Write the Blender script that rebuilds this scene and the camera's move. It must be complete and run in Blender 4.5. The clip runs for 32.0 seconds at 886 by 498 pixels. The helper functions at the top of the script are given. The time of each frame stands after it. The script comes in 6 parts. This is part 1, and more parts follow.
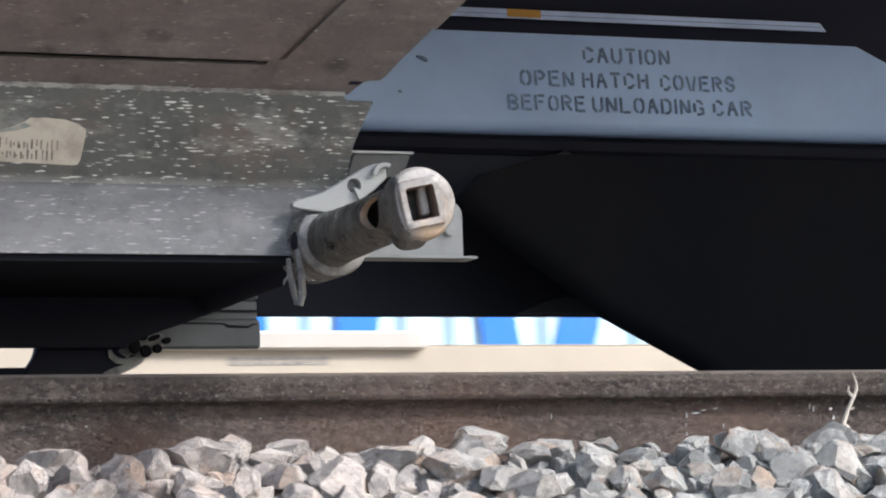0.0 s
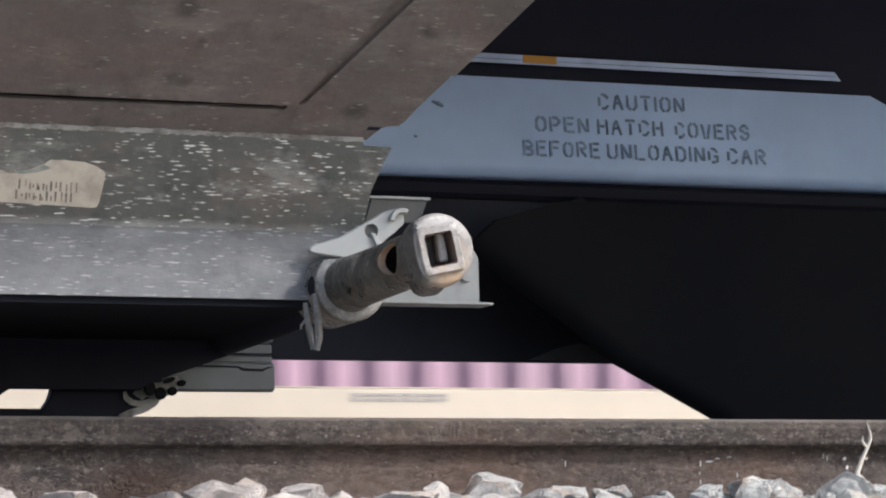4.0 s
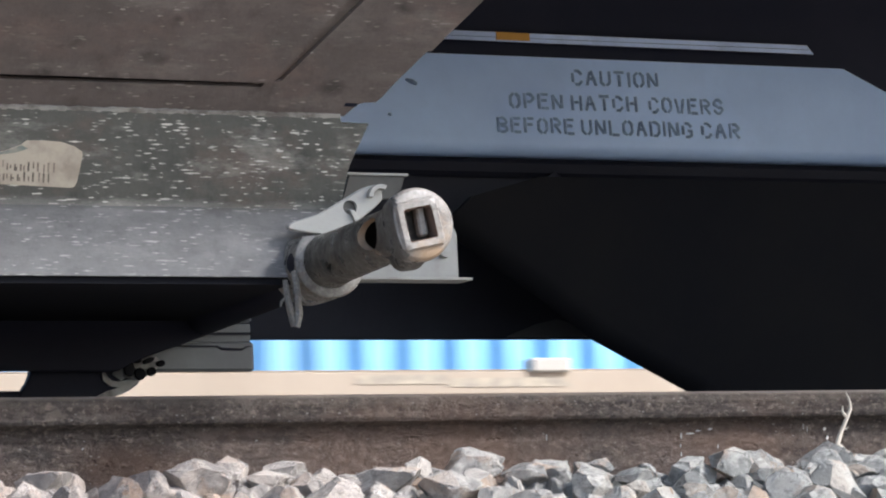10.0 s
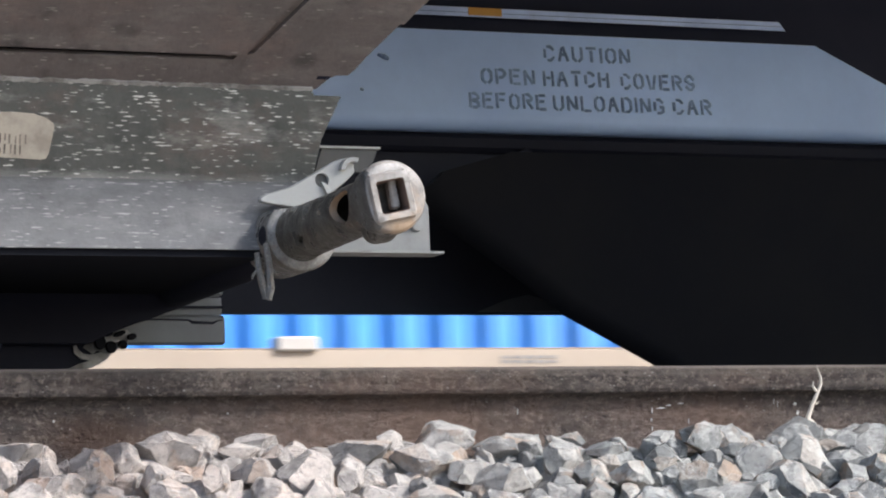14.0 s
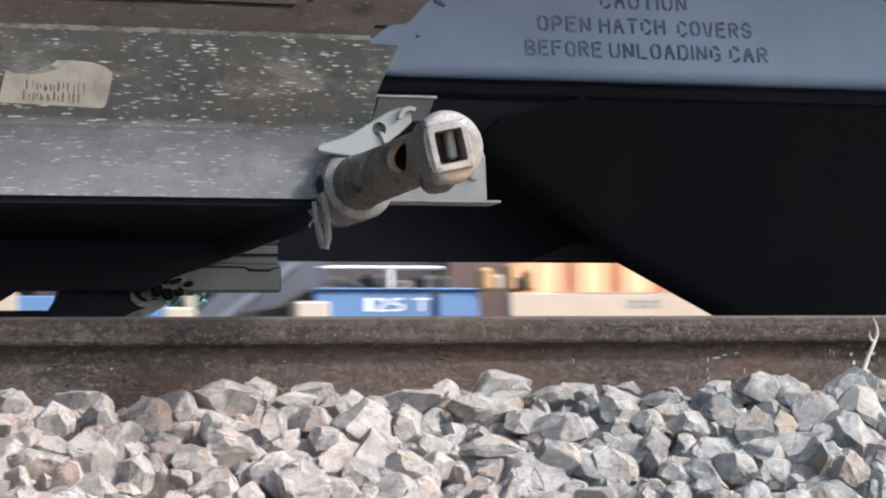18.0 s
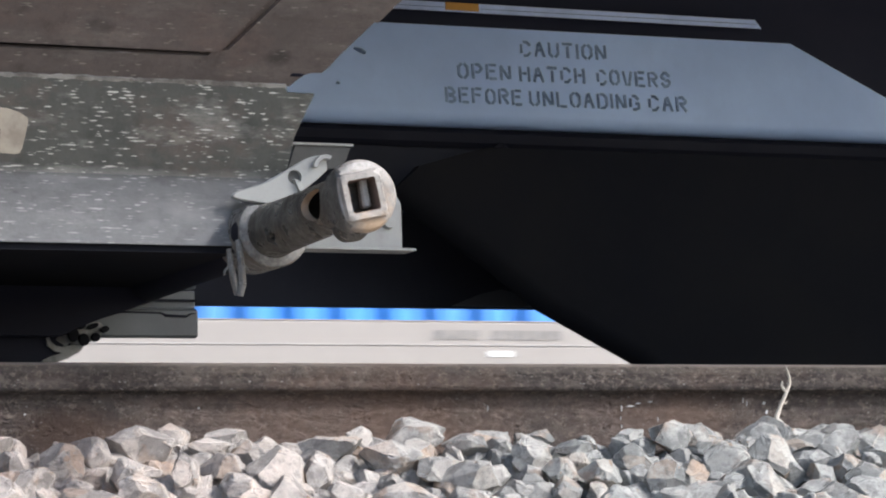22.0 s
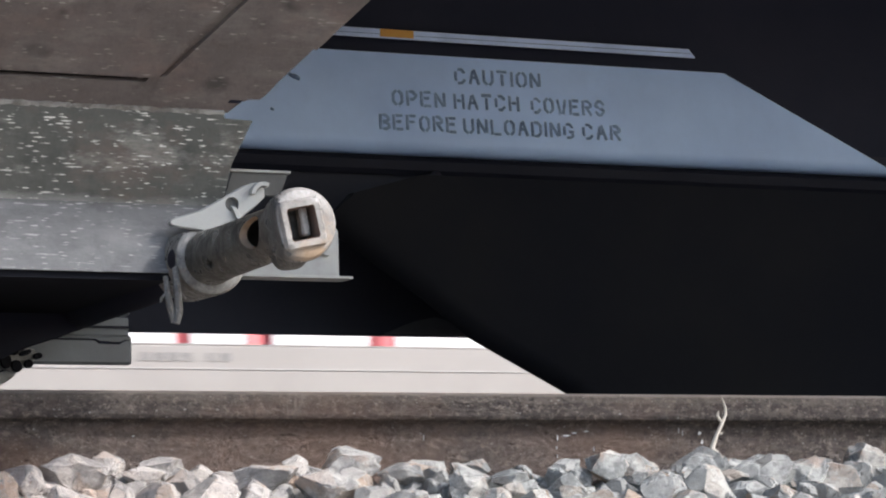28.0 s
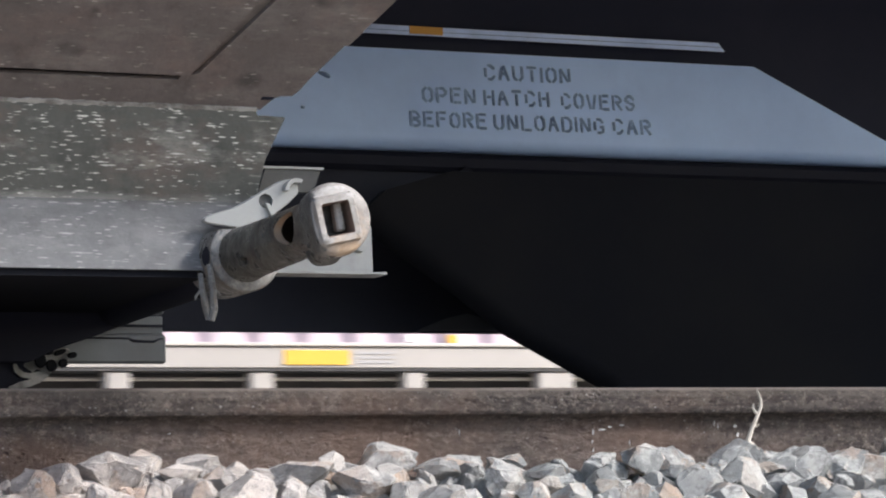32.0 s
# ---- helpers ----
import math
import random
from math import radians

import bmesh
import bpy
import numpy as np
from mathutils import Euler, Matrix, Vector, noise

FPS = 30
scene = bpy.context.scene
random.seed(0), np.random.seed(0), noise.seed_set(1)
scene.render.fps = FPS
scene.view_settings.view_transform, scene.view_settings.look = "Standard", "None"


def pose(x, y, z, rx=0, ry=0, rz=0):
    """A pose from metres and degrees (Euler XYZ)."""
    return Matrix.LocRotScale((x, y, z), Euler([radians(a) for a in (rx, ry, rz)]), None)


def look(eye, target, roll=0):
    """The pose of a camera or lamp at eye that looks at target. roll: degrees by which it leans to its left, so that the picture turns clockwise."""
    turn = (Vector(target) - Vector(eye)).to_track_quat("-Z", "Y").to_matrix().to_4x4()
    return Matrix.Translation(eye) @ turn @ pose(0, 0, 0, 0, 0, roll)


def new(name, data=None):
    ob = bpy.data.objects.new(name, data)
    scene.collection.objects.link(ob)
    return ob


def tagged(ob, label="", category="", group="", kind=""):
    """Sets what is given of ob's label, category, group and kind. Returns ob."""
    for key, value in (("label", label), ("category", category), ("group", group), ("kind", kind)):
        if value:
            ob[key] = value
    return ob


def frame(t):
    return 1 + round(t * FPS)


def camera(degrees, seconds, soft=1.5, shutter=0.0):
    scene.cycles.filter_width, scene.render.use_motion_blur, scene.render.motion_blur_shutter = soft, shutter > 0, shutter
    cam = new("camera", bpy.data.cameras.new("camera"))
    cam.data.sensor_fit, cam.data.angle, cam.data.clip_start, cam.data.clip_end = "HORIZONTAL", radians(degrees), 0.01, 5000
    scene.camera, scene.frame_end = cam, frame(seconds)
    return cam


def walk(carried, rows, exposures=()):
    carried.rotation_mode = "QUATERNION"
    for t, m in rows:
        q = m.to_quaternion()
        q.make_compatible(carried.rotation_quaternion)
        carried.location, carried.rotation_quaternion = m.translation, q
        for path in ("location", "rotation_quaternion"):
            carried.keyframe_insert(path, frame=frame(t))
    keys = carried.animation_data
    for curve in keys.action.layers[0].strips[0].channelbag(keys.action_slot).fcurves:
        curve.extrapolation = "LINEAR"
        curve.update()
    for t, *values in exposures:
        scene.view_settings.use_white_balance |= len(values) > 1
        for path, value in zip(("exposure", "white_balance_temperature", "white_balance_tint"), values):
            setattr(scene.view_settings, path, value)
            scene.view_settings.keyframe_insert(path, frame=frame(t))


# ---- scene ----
cam = camera(18.181, 32.0, soft=2.0, shutter=0.30)
walk(cam, [
    (0.0, pose(-1.7150, -4.6037, -0.3035, 96.072, 1.658, -20.567)),
    (0.2, pose(-1.7172, -4.6088, -0.2979, 96.008, 1.678, -20.414)),
    (0.5, pose(-1.7204, -4.6165, -0.2896, 95.924, 1.709, -20.406)),
    (0.7, pose(-1.7218, -4.6146, -0.2908, 95.979, 1.711, -20.512)),
    (1.0, pose(-1.7240, -4.6117, -0.2925, 96.405, 1.713, -20.085)),
    (1.2, pose(-1.7250, -4.6114, -0.2887, 96.333, 1.531, -20.308)),
    (1.5, pose(-1.7264, -4.6110, -0.2829, 96.591, 1.259, -20.492)),
    (1.7, pose(-1.7242, -4.6092, -0.2914, 96.548, 1.317, -20.228)),
    (2.0, pose(-1.7210, -4.6064, -0.3042, 96.920, 1.403, -20.490)),
    (2.2, pose(-1.7212, -4.6065, -0.2919, 96.729, 1.272, -20.341)),
    (2.5, pose(-1.7215, -4.6066, -0.2734, 96.589, 1.076, -20.441)),
    (2.7, pose(-1.7235, -4.6058, -0.2755, 96.747, 0.863, -20.574)),
    (3.0, pose(-1.7266, -4.6046, -0.2787, 96.879, 0.543, -20.416)),
    (3.2, pose(-1.7305, -4.6051, -0.2846, 96.863, 0.663, -20.901)),
    (3.5, pose(-1.7364, -4.6058, -0.2935, 96.946, 0.843, -20.576)),
    (5.5, pose(-1.7363, -4.6105, -0.3003, 96.877, 1.574, -20.716)),
    (5.7, pose(-1.7355, -4.6066, -0.3028, 97.144, 1.695, -20.478)),
    (6.0, pose(-1.7343, -4.6007, -0.3065, 97.256, 1.877, -20.708)),
    (6.2, pose(-1.7346, -4.5954, -0.3029, 97.504, 1.833, -20.650)),
    (6.5, pose(-1.7351, -4.5875, -0.2976, 97.487, 1.766, -20.627)),
    (6.7, pose(-1.7353, -4.5999, -0.2974, 97.565, 1.738, -20.758)),
    (7.0, pose(-1.7357, -4.6185, -0.2970, 97.481, 1.697, -20.790)),
    (7.2, pose(-1.7408, -4.6129, -0.3006, 97.529, 1.725, -20.900)),
    (7.5, pose(-1.7484, -4.6044, -0.3061, 97.353, 1.767, -21.016)),
    (7.7, pose(-1.7461, -4.6005, -0.3049, 97.398, 1.680, -21.189)),
    (8.0, pose(-1.7426, -4.5947, -0.3031, 97.186, 1.549, -20.994)),
    (8.2, pose(-1.7416, -4.5875, -0.3019, 96.665, 1.596, -21.246)),
    (8.5, pose(-1.7401, -4.5767, -0.3002, 97.277, 1.667, -21.238)),
    (8.7, pose(-1.7443, -4.5853, -0.2961, 97.397, 1.552, -21.338)),
    (9.0, pose(-1.7506, -4.5982, -0.2899, 97.444, 1.379, -21.187)),
    (9.2, pose(-1.7520, -4.5979, -0.2964, 97.286, 1.479, -21.358)),
    (9.5, pose(-1.7541, -4.5974, -0.3061, 96.986, 1.630, -21.305)),
    (9.7, pose(-1.7538, -4.5968, -0.3087, 96.734, 1.741, -21.296)),
    (10.0, pose(-1.7534, -4.5958, -0.3127, 96.613, 1.908, -21.090)),
    (10.2, pose(-1.7502, -4.5925, -0.3131, 96.382, 1.940, -21.252)),
    (10.5, pose(-1.7454, -4.5876, -0.3137, 96.231, 1.989, -21.341)),
    (10.7, pose(-1.7496, -4.5798, -0.3149, 96.346, 2.043, -21.290)),
    (11.0, pose(-1.7558, -4.5682, -0.3168, 96.313, 2.124, -21.249)),
    (11.2, pose(-1.7534, -4.5720, -0.3170, 96.552, 2.030, -21.510)),
    (11.5, pose(-1.7497, -4.5778, -0.3174, 96.231, 1.889, -21.137)),
    (11.7, pose(-1.7485, -4.5779, -0.3134, 96.414, 1.950, -21.151)),
    (12.0, pose(-1.7467, -4.5781, -0.3073, 96.588, 2.041, -21.030)),
    (12.2, pose(-1.7465, -4.5861, -0.3073, 96.403, 1.836, -21.492)),
    (12.5, pose(-1.7462, -4.5980, -0.3073, 96.088, 1.528, -21.897)),
    (12.7, pose(-1.7468, -4.5982, -0.3125, 95.990, 1.558, -22.125)),
    (13.0, pose(-1.7476, -4.5984, -0.3204, 95.928, 1.602, -21.855)),
    (13.2, pose(-1.7502, -4.5956, -0.3218, 95.928, 1.652, -21.645)),
    (13.5, pose(-1.7542, -4.5914, -0.3239, 96.136, 1.727, -21.847)),
    (15.5, pose(-1.7578, -4.6088, -0.3254, 96.169, 2.105, -21.091)),
    (15.7, pose(-1.7588, -4.6012, -0.3197, 95.999, 1.844, -21.381)),
    (16.0, pose(-1.7602, -4.5898, -0.3112, 95.937, 1.452, -20.714)),
    (16.2, pose(-1.7614, -4.5897, -0.3165, 95.716, 1.588, -20.781)),
    (16.5, pose(-1.7632, -4.5896, -0.3245, 95.809, 1.793, -20.671)),
    (16.7, pose(-1.7635, -4.5950, -0.3247, 95.533, 1.800, -20.498)),
    (17.0, pose(-1.7639, -4.6030, -0.3251, 95.526, 1.810, -20.340)),
    (17.2, pose(-1.7643, -4.5999, -0.3246, 95.186, 1.641, -20.666)),
    (17.5, pose(-1.7650, -4.5953, -0.3239, 95.179, 1.388, -20.940)),
    (17.7, pose(-1.7658, -4.5943, -0.3187, 95.528, 1.424, -20.647)),
    (18.0, pose(-1.7670, -4.5928, -0.3109, 95.004, 1.479, -20.703)),
    (18.2, pose(-1.7685, -4.5877, -0.3164, 94.992, 1.504, -20.610)),
    (18.5, pose(-1.7708, -4.5801, -0.3246, 95.253, 1.541, -20.601)),
    (18.7, pose(-1.7706, -4.5945, -0.3206, 95.183, 1.470, -20.514)),
    (19.0, pose(-1.7704, -4.6161, -0.3145, 95.011, 1.364, -20.388)),
    (19.2, pose(-1.7695, -4.6084, -0.3216, 95.075, 1.475, -20.740)),
    (19.5, pose(-1.7682, -4.5969, -0.3323, 95.377, 1.642, -20.539)),
    (19.7, pose(-1.7640, -4.6036, -0.3303, 95.138, 1.678, -20.557)),
    (20.0, pose(-1.7577, -4.6137, -0.3272, 95.401, 1.731, -20.523)),
    (20.2, pose(-1.7585, -4.6160, -0.3258, 95.005, 1.519, -20.677)),
    (20.5, pose(-1.7598, -4.6194, -0.3238, 95.027, 1.202, -21.451)),
    (20.7, pose(-1.7538, -4.6238, -0.3234, 95.300, 1.399, -21.438)),
    (21.0, pose(-1.7447, -4.6304, -0.3227, 94.992, 1.694, -21.664)),
    (21.2, pose(-1.7460, -4.6260, -0.3166, 95.343, 1.720, -21.680)),
    (21.5, pose(-1.7480, -4.6194, -0.3075, 95.660, 1.760, -21.926)),
    (21.7, pose(-1.7475, -4.6217, -0.3053, 95.778, 1.545, -22.078)),
    (22.0, pose(-1.7467, -4.6251, -0.3020, 95.824, 1.223, -22.138)),
    (22.2, pose(-1.7473, -4.6189, -0.3033, 95.708, 1.164, -22.390)),
    (22.5, pose(-1.7481, -4.6095, -0.3052, 95.800, 1.075, -22.303)),
    (22.7, pose(-1.7473, -4.6110, -0.3067, 96.119, 1.007, -22.126)),
    (23.0, pose(-1.7461, -4.6133, -0.3089, 95.620, 0.904, -22.759)),
    (23.2, pose(-1.7446, -4.6108, -0.3049, 95.844, 0.794, -22.814)),
    (23.5, pose(-1.7423, -4.6071, -0.2989, 95.734, 0.628, -23.231)),
    (23.7, pose(-1.7405, -4.6071, -0.2979, 95.692, 0.456, -23.222)),
    (24.0, pose(-1.7377, -4.6070, -0.2965, 96.188, 0.199, -23.350)),
    (24.2, pose(-1.7444, -4.5986, -0.2957, 96.412, 0.235, -23.540)),
    (24.5, pose(-1.7545, -4.5859, -0.2944, 96.513, 0.288, -23.489)),
    (26.5, pose(-1.7606, -4.5938, -0.3009, 96.068, 0.944, -23.722)),
    (26.7, pose(-1.7600, -4.5936, -0.2972, 96.005, 1.043, -23.833)),
    (27.0, pose(-1.7591, -4.5933, -0.2916, 96.225, 1.192, -23.732)),
    (27.2, pose(-1.7600, -4.6016, -0.2915, 96.218, 1.097, -23.870)),
    (27.5, pose(-1.7614, -4.6141, -0.2913, 96.455, 0.955, -24.281)),
    (27.7, pose(-1.7634, -4.6080, -0.2918, 96.372, 0.986, -24.228)),
    (28.0, pose(-1.7664, -4.5988, -0.2925, 96.296, 1.032, -23.796)),
    (28.2, pose(-1.7665, -4.6064, -0.2931, 96.657, 1.052, -23.747)),
    (28.5, pose(-1.7667, -4.6179, -0.2939, 96.525, 1.082, -23.679)),
    (28.7, pose(-1.7673, -4.6134, -0.2945, 96.625, 1.001, -23.943)),
    (29.0, pose(-1.7682, -4.6067, -0.2953, 96.650, 0.880, -24.073)),
    (29.2, pose(-1.7649, -4.6042, -0.2929, 96.598, 0.888, -24.010)),
    (29.5, pose(-1.7599, -4.6004, -0.2892, 96.534, 0.899, -24.121)),
    (29.7, pose(-1.7655, -4.6009, -0.2900, 96.882, 1.137, -24.164)),
    (30.0, pose(-1.7739, -4.6017, -0.2913, 96.910, 1.493, -23.526)),
    (30.2, pose(-1.7731, -4.6026, -0.2880, 97.246, 1.319, -23.384)),
    (30.5, pose(-1.7720, -4.6039, -0.2830, 97.331, 1.059, -23.775)),
    (30.7, pose(-1.7721, -4.5932, -0.2829, 97.036, 1.053, -23.603)),
    (31.0, pose(-1.7723, -4.5771, -0.2828, 96.958, 1.045, -23.696)),
    (31.2, pose(-1.7719, -4.5870, -0.2866, 96.598, 1.153, -23.678)),
    (31.5, pose(-1.7714, -4.6018, -0.2922, 96.370, 1.314, -23.364)),
    (31.7, pose(-1.7744, -4.5967, -0.2969, 96.267, 1.422, -23.460)),
    (32.0, pose(-1.7789, -4.5890, -0.3040, 96.346, 1.584, -23.209)),
], exposures=[(0.0, 1.13, 5990, 10), (32.0, 1.13, 5990, 10)])


# world, sun
world = bpy.data.worlds.new("sky")
scene.world = world
world.use_nodes = True
wn = world.node_tree.nodes
sky = wn.new("ShaderNodeTexSky")
sky.sky_type = "NISHITA"
sky.sun_disc = False
SUN_ELEVATION, SUN_AZIMUTH = radians(40), radians(126)
sky.sun_elevation, sky.sun_rotation = SUN_ELEVATION, SUN_AZIMUTH
sky.dust_density = 3.0
world.node_tree.links.new(sky.outputs["Color"], wn["Background"].inputs["Color"])
wn["Background"].inputs["Strength"].default_value = 0.15
sun = new("sun", bpy.data.lights.new("sun", "SUN"))
sun.data.energy, sun.data.angle, sun.data.color = 2.85, radians(9), (1.0, 0.955, 0.91)
to_sun = Vector((math.sin(SUN_AZIMUTH) * math.cos(SUN_ELEVATION), math.cos(SUN_AZIMUTH) * math.cos(SUN_ELEVATION), math.sin(SUN_ELEVATION)))
sun.matrix_basis = look(to_sun * 30, (0, 0, 0))


# materials
class Nodes:
    """Small helper to write a node material."""

    def __init__(self, name, rough=0.6, metal=0.0):
        self.mat = bpy.data.materials.new(name)
        self.mat.use_nodes = True
        self.n, self.l = self.mat.node_tree.nodes, self.mat.node_tree.links
        self.bsdf = self.n["Principled BSDF"]
        self.bsdf.inputs["Roughness"].default_value = rough
        self.bsdf.inputs["Metallic"].default_value = metal
        self.coord = self.n.new("ShaderNodeTexCoord").outputs["Object"]

    def mapped(self, scale):
        m = self.n.new("ShaderNodeMapping")
        m.inputs["Scale"].default_value = scale
        self.l.new(self.coord, m.inputs["Vector"])
        return m.outputs["Vector"]

    def noise(self, scale, detail=4.0, rough=0.55, stretch=None):
        t = self.n.new("ShaderNodeTexNoise")
        t.inputs["Scale"].default_value, t.inputs["Detail"].default_value, t.inputs["Roughness"].default_value = scale, detail, rough
        self.l.new(self.mapped(stretch) if stretch else self.coord, t.inputs["Vector"])
        return t.outputs["Fac"]

    def voronoi(self, scale, stretch=None, feature="F1", out="Distance"):
        t = self.n.new("ShaderNodeTexVoronoi")
        t.feature = feature
        t.inputs["Scale"].default_value = scale
        self.l.new(self.mapped(stretch) if stretch else self.coord, t.inputs["Vector"])
        return t.outputs[out]

    def ramp(self, fac, lo, hi):
        r = self.n.new("ShaderNodeMapRange")
        r.inputs["From Min"].default_value, r.inputs["From Max"].default_value = lo, hi
        self.l.new(fac, r.inputs["Value"])
        return r.outputs["Result"]

    def mix(self, fac, a, b):
        m = self.n.new("ShaderNodeMix")
        m.data_type = "RGBA"
        for sock, v in ((m.inputs[0], fac), (m.inputs[6], a), (m.inputs[7], b)):
            if isinstance(v, bpy.types.NodeSocket):
                self.l.new(v, sock)
            else:
                sock.default_value = (*v, 1) if isinstance(v, tuple) else v
        return m.outputs[2]

    def math(self, op, a, b):
        m = self.n.new("ShaderNodeMath")
        m.operation = op
        for sock, v in ((m.inputs[0], a), (m.inputs[1], b)):
            if isinstance(v, bpy.types.NodeSocket):
                self.l.new(v, sock)
            else:
                sock.default_value = v
        return m.outputs[0]

    def done(self, color, bump=None, strength=0.3, dist=0.01, rough=None):
        if isinstance(color, bpy.types.NodeSocket):
            self.l.new(color, self.bsdf.inputs["Base Color"])
        else:
            self.bsdf.inputs["Base Color"].default_value = (*color, 1)
        if rough is not None:
            self.l.new(rough, self.bsdf.inputs["Roughness"])
        if bump is not None:
            b = self.n.new("ShaderNodeBump")
            b.inputs["Strength"].default_value, b.inputs["Distance"].default_value = strength, dist
            self.l.new(bump, b.inputs["Height"])
            self.l.new(b.outputs["Normal"], self.bsdf.inputs["Normal"])
        return self.mat


def spattered(name, base, second, spatter, amount=1.0, rough=0.65, patch=None, ragged=None, sparse=0.0):
    """Weathered paint with blown dried spatter, in streaks that run along x. patch: a second tint in cloudy areas; ragged: (height, reach, colour) of a rubbed boundary; sparse: how far the flecks thin out into loose groups."""
    m = Nodes(name, rough)
    big = m.ramp(m.noise(4.0, 5.0, 0.6), 0.35, 0.68)
    c = m.mix(big, base, second)
    if patch:
        c = m.mix(m.math("MULTIPLY", m.ramp(m.noise(7.0, 6.0, 0.7, (0.7, 1, 1)), 0.50, 0.66), 0.75), c, patch)
    # dark soft stains
    c = m.mix(m.math("MULTIPLY", m.ramp(m.noise(11.0, 4.0, 0.6), 0.60, 0.72), 0.6), c, tuple(v * 0.5 for v in base))
    fine = m.noise(60.0, 5.0, 0.7, (0.6, 1, 1))
    c = m.mix(m.math("MULTIPLY", m.ramp(fine, 0.45, 0.8), 0.5), c, tuple(v * 0.6 for v in base))
    # smeared dust patches
    smear = m.ramp(m.noise(14.0, 6.0, 0.7, (0.35, 1, 1.0)), 0.52, 0.75)
    c = m.mix(m.math("MULTIPLY", smear, 0.4 * amount), c, spatter)
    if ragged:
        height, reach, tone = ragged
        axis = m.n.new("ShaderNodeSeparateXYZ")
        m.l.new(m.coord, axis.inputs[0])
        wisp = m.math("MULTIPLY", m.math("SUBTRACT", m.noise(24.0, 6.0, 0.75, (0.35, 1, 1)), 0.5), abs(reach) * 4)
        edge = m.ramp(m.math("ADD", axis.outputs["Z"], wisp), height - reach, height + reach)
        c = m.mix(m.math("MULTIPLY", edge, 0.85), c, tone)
    c = m.mix(m.math("MULTIPLY", m.ramp(m.noise(8.5, 5.0, 0.65), 0.60, 0.72), 0.45), c, tuple(v * 0.45 for v in base))
    # round soft soot spots, a few
    soot = m.math("ADD", m.voronoi(9.0, (0.8, 1, 1)), m.math("MULTIPLY", m.math("SUBTRACT", m.noise(40.0, 4.0, 0.7), 0.5), 0.25))
    c = m.mix(m.math("MULTIPLY", m.math("MULTIPLY", m.ramp(soot, 0.22, 0.10), m.ramp(m.noise(4.0, 2.0), 0.46, 0.52)), 0.7), c, tuple(v * 0.4 for v in base))
    crowd = m.math("ADD", m.math("MULTIPLY", m.ramp(m.noise(3.2, 3.0, 0.6), 0.40, 0.62), 0.65), 0.45)
    # flecks of three sizes, drawn out along x, broken up by a mask and uneven in tone
    tone = m.ramp(m.noise(35.0, 3.0, 0.6), 0.3, 0.62)
    for scale, lim, keep, st in ((50.0, 0.18, (0.50, 0.56), (0.17, 0.3, 1.9)), (84.0, 0.22, (0.47, 0.54), (0.20, 0.3, 1.7)), (125.0, 0.25, (0.44, 0.55), (0.28, 0.3, 1.5))):
        warp = m.noise(scale * 1.3, 4.0, 0.7, (0.5, 1, 1))
        d = m.math("ADD", m.voronoi(scale, st), m.math("MULTIPLY", m.math("SUBTRACT", warp, 0.5), 0.6))
        dot = m.ramp(d, lim, lim - 0.10)
        mask = m.ramp(m.noise(scale * 0.4, 3.0, 0.6, (0.5, 1, 1)), keep[0] + sparse, keep[1] + sparse)
        c = m.mix(m.math("MULTIPLY", m.math("MULTIPLY", m.math("MULTIPLY", dot, mask), crowd), m.math("MULTIPLY", m.math("ADD", tone, 0.45), 0.85 * amount)), c, spatter)
    return m.done(c, m.noise(45.0, 6.0, 0.7), 0.45, 0.005)


def worn_paint(name, base, dirt, rough=0.55, dirt_at=(0.45, 0.75), scale=3.0, bump=0.12, fine=0.35, gloss=0.5):
    m = Nodes(name, rough)
    m.bsdf.inputs["Specular IOR Level"].default_value = gloss
    c = m.mix(m.ramp(m.noise(scale, 6.0, 0.6), *dirt_at), base, dirt)
    c = m.mix(m.math("MULTIPLY", m.ramp(m.noise(scale * 14, 5.0, 0.7), 0.5, 0.8), fine), c, dirt)
    return m.done(c, m.noise(scale * 20, 5.0, 0.6), bump, 0.003)


def mottled(name, dark, pale, rust, amount=1.0, spot=None, reach=0.03):
    """Cast steel with cloudy wear, fine speckle and a rust bloom; spot is a place that rusts for certain."""
    m = Nodes(name, 0.55)
    c = m.mix(m.ramp(m.noise(24.0, 6.0, 0.72), 0.40, 0.60), dark, pale)
    c = m.mix(m.math("MULTIPLY", m.ramp(m.noise(11.0, 5.0, 0.7), 0.54, 0.68), 0.7 * amount), c, rust)
    c = m.mix(m.math("MULTIPLY", m.ramp(m.noise(95.0, 4.0, 0.75), 0.52, 0.66), 0.65), c, tuple(v * 0.45 for v in dark))
    c = m.mix(m.math("MULTIPLY", m.ramp(m.noise(75.0, 4.0, 0.7), 0.60, 0.70), 0.45), c, tuple(min(0.6, v * 1.7) for v in pale))
    if spot:
        d = m.n.new("ShaderNodeVectorMath")
        d.operation = "DISTANCE"
        m.l.new(m.coord, d.inputs[0])
        d.inputs[1].default_value = spot
        far = m.math("ADD", d.outputs["Value"], m.math("MULTIPLY", m.math("SUBTRACT", m.noise(45.0, 4.0, 0.6), 0.5), reach * 1.4))
        c = m.mix(m.math("MULTIPLY", m.ramp(far, reach, reach * 0.35), 0.75), c, tuple(v * 1.35 for v in rust))
    return m.done(c, m.noise(90.0, 6.0, 0.7), 0.6, 0.004, m.ramp(m.noise(40.0, 3.0), 0.2, 0.95))


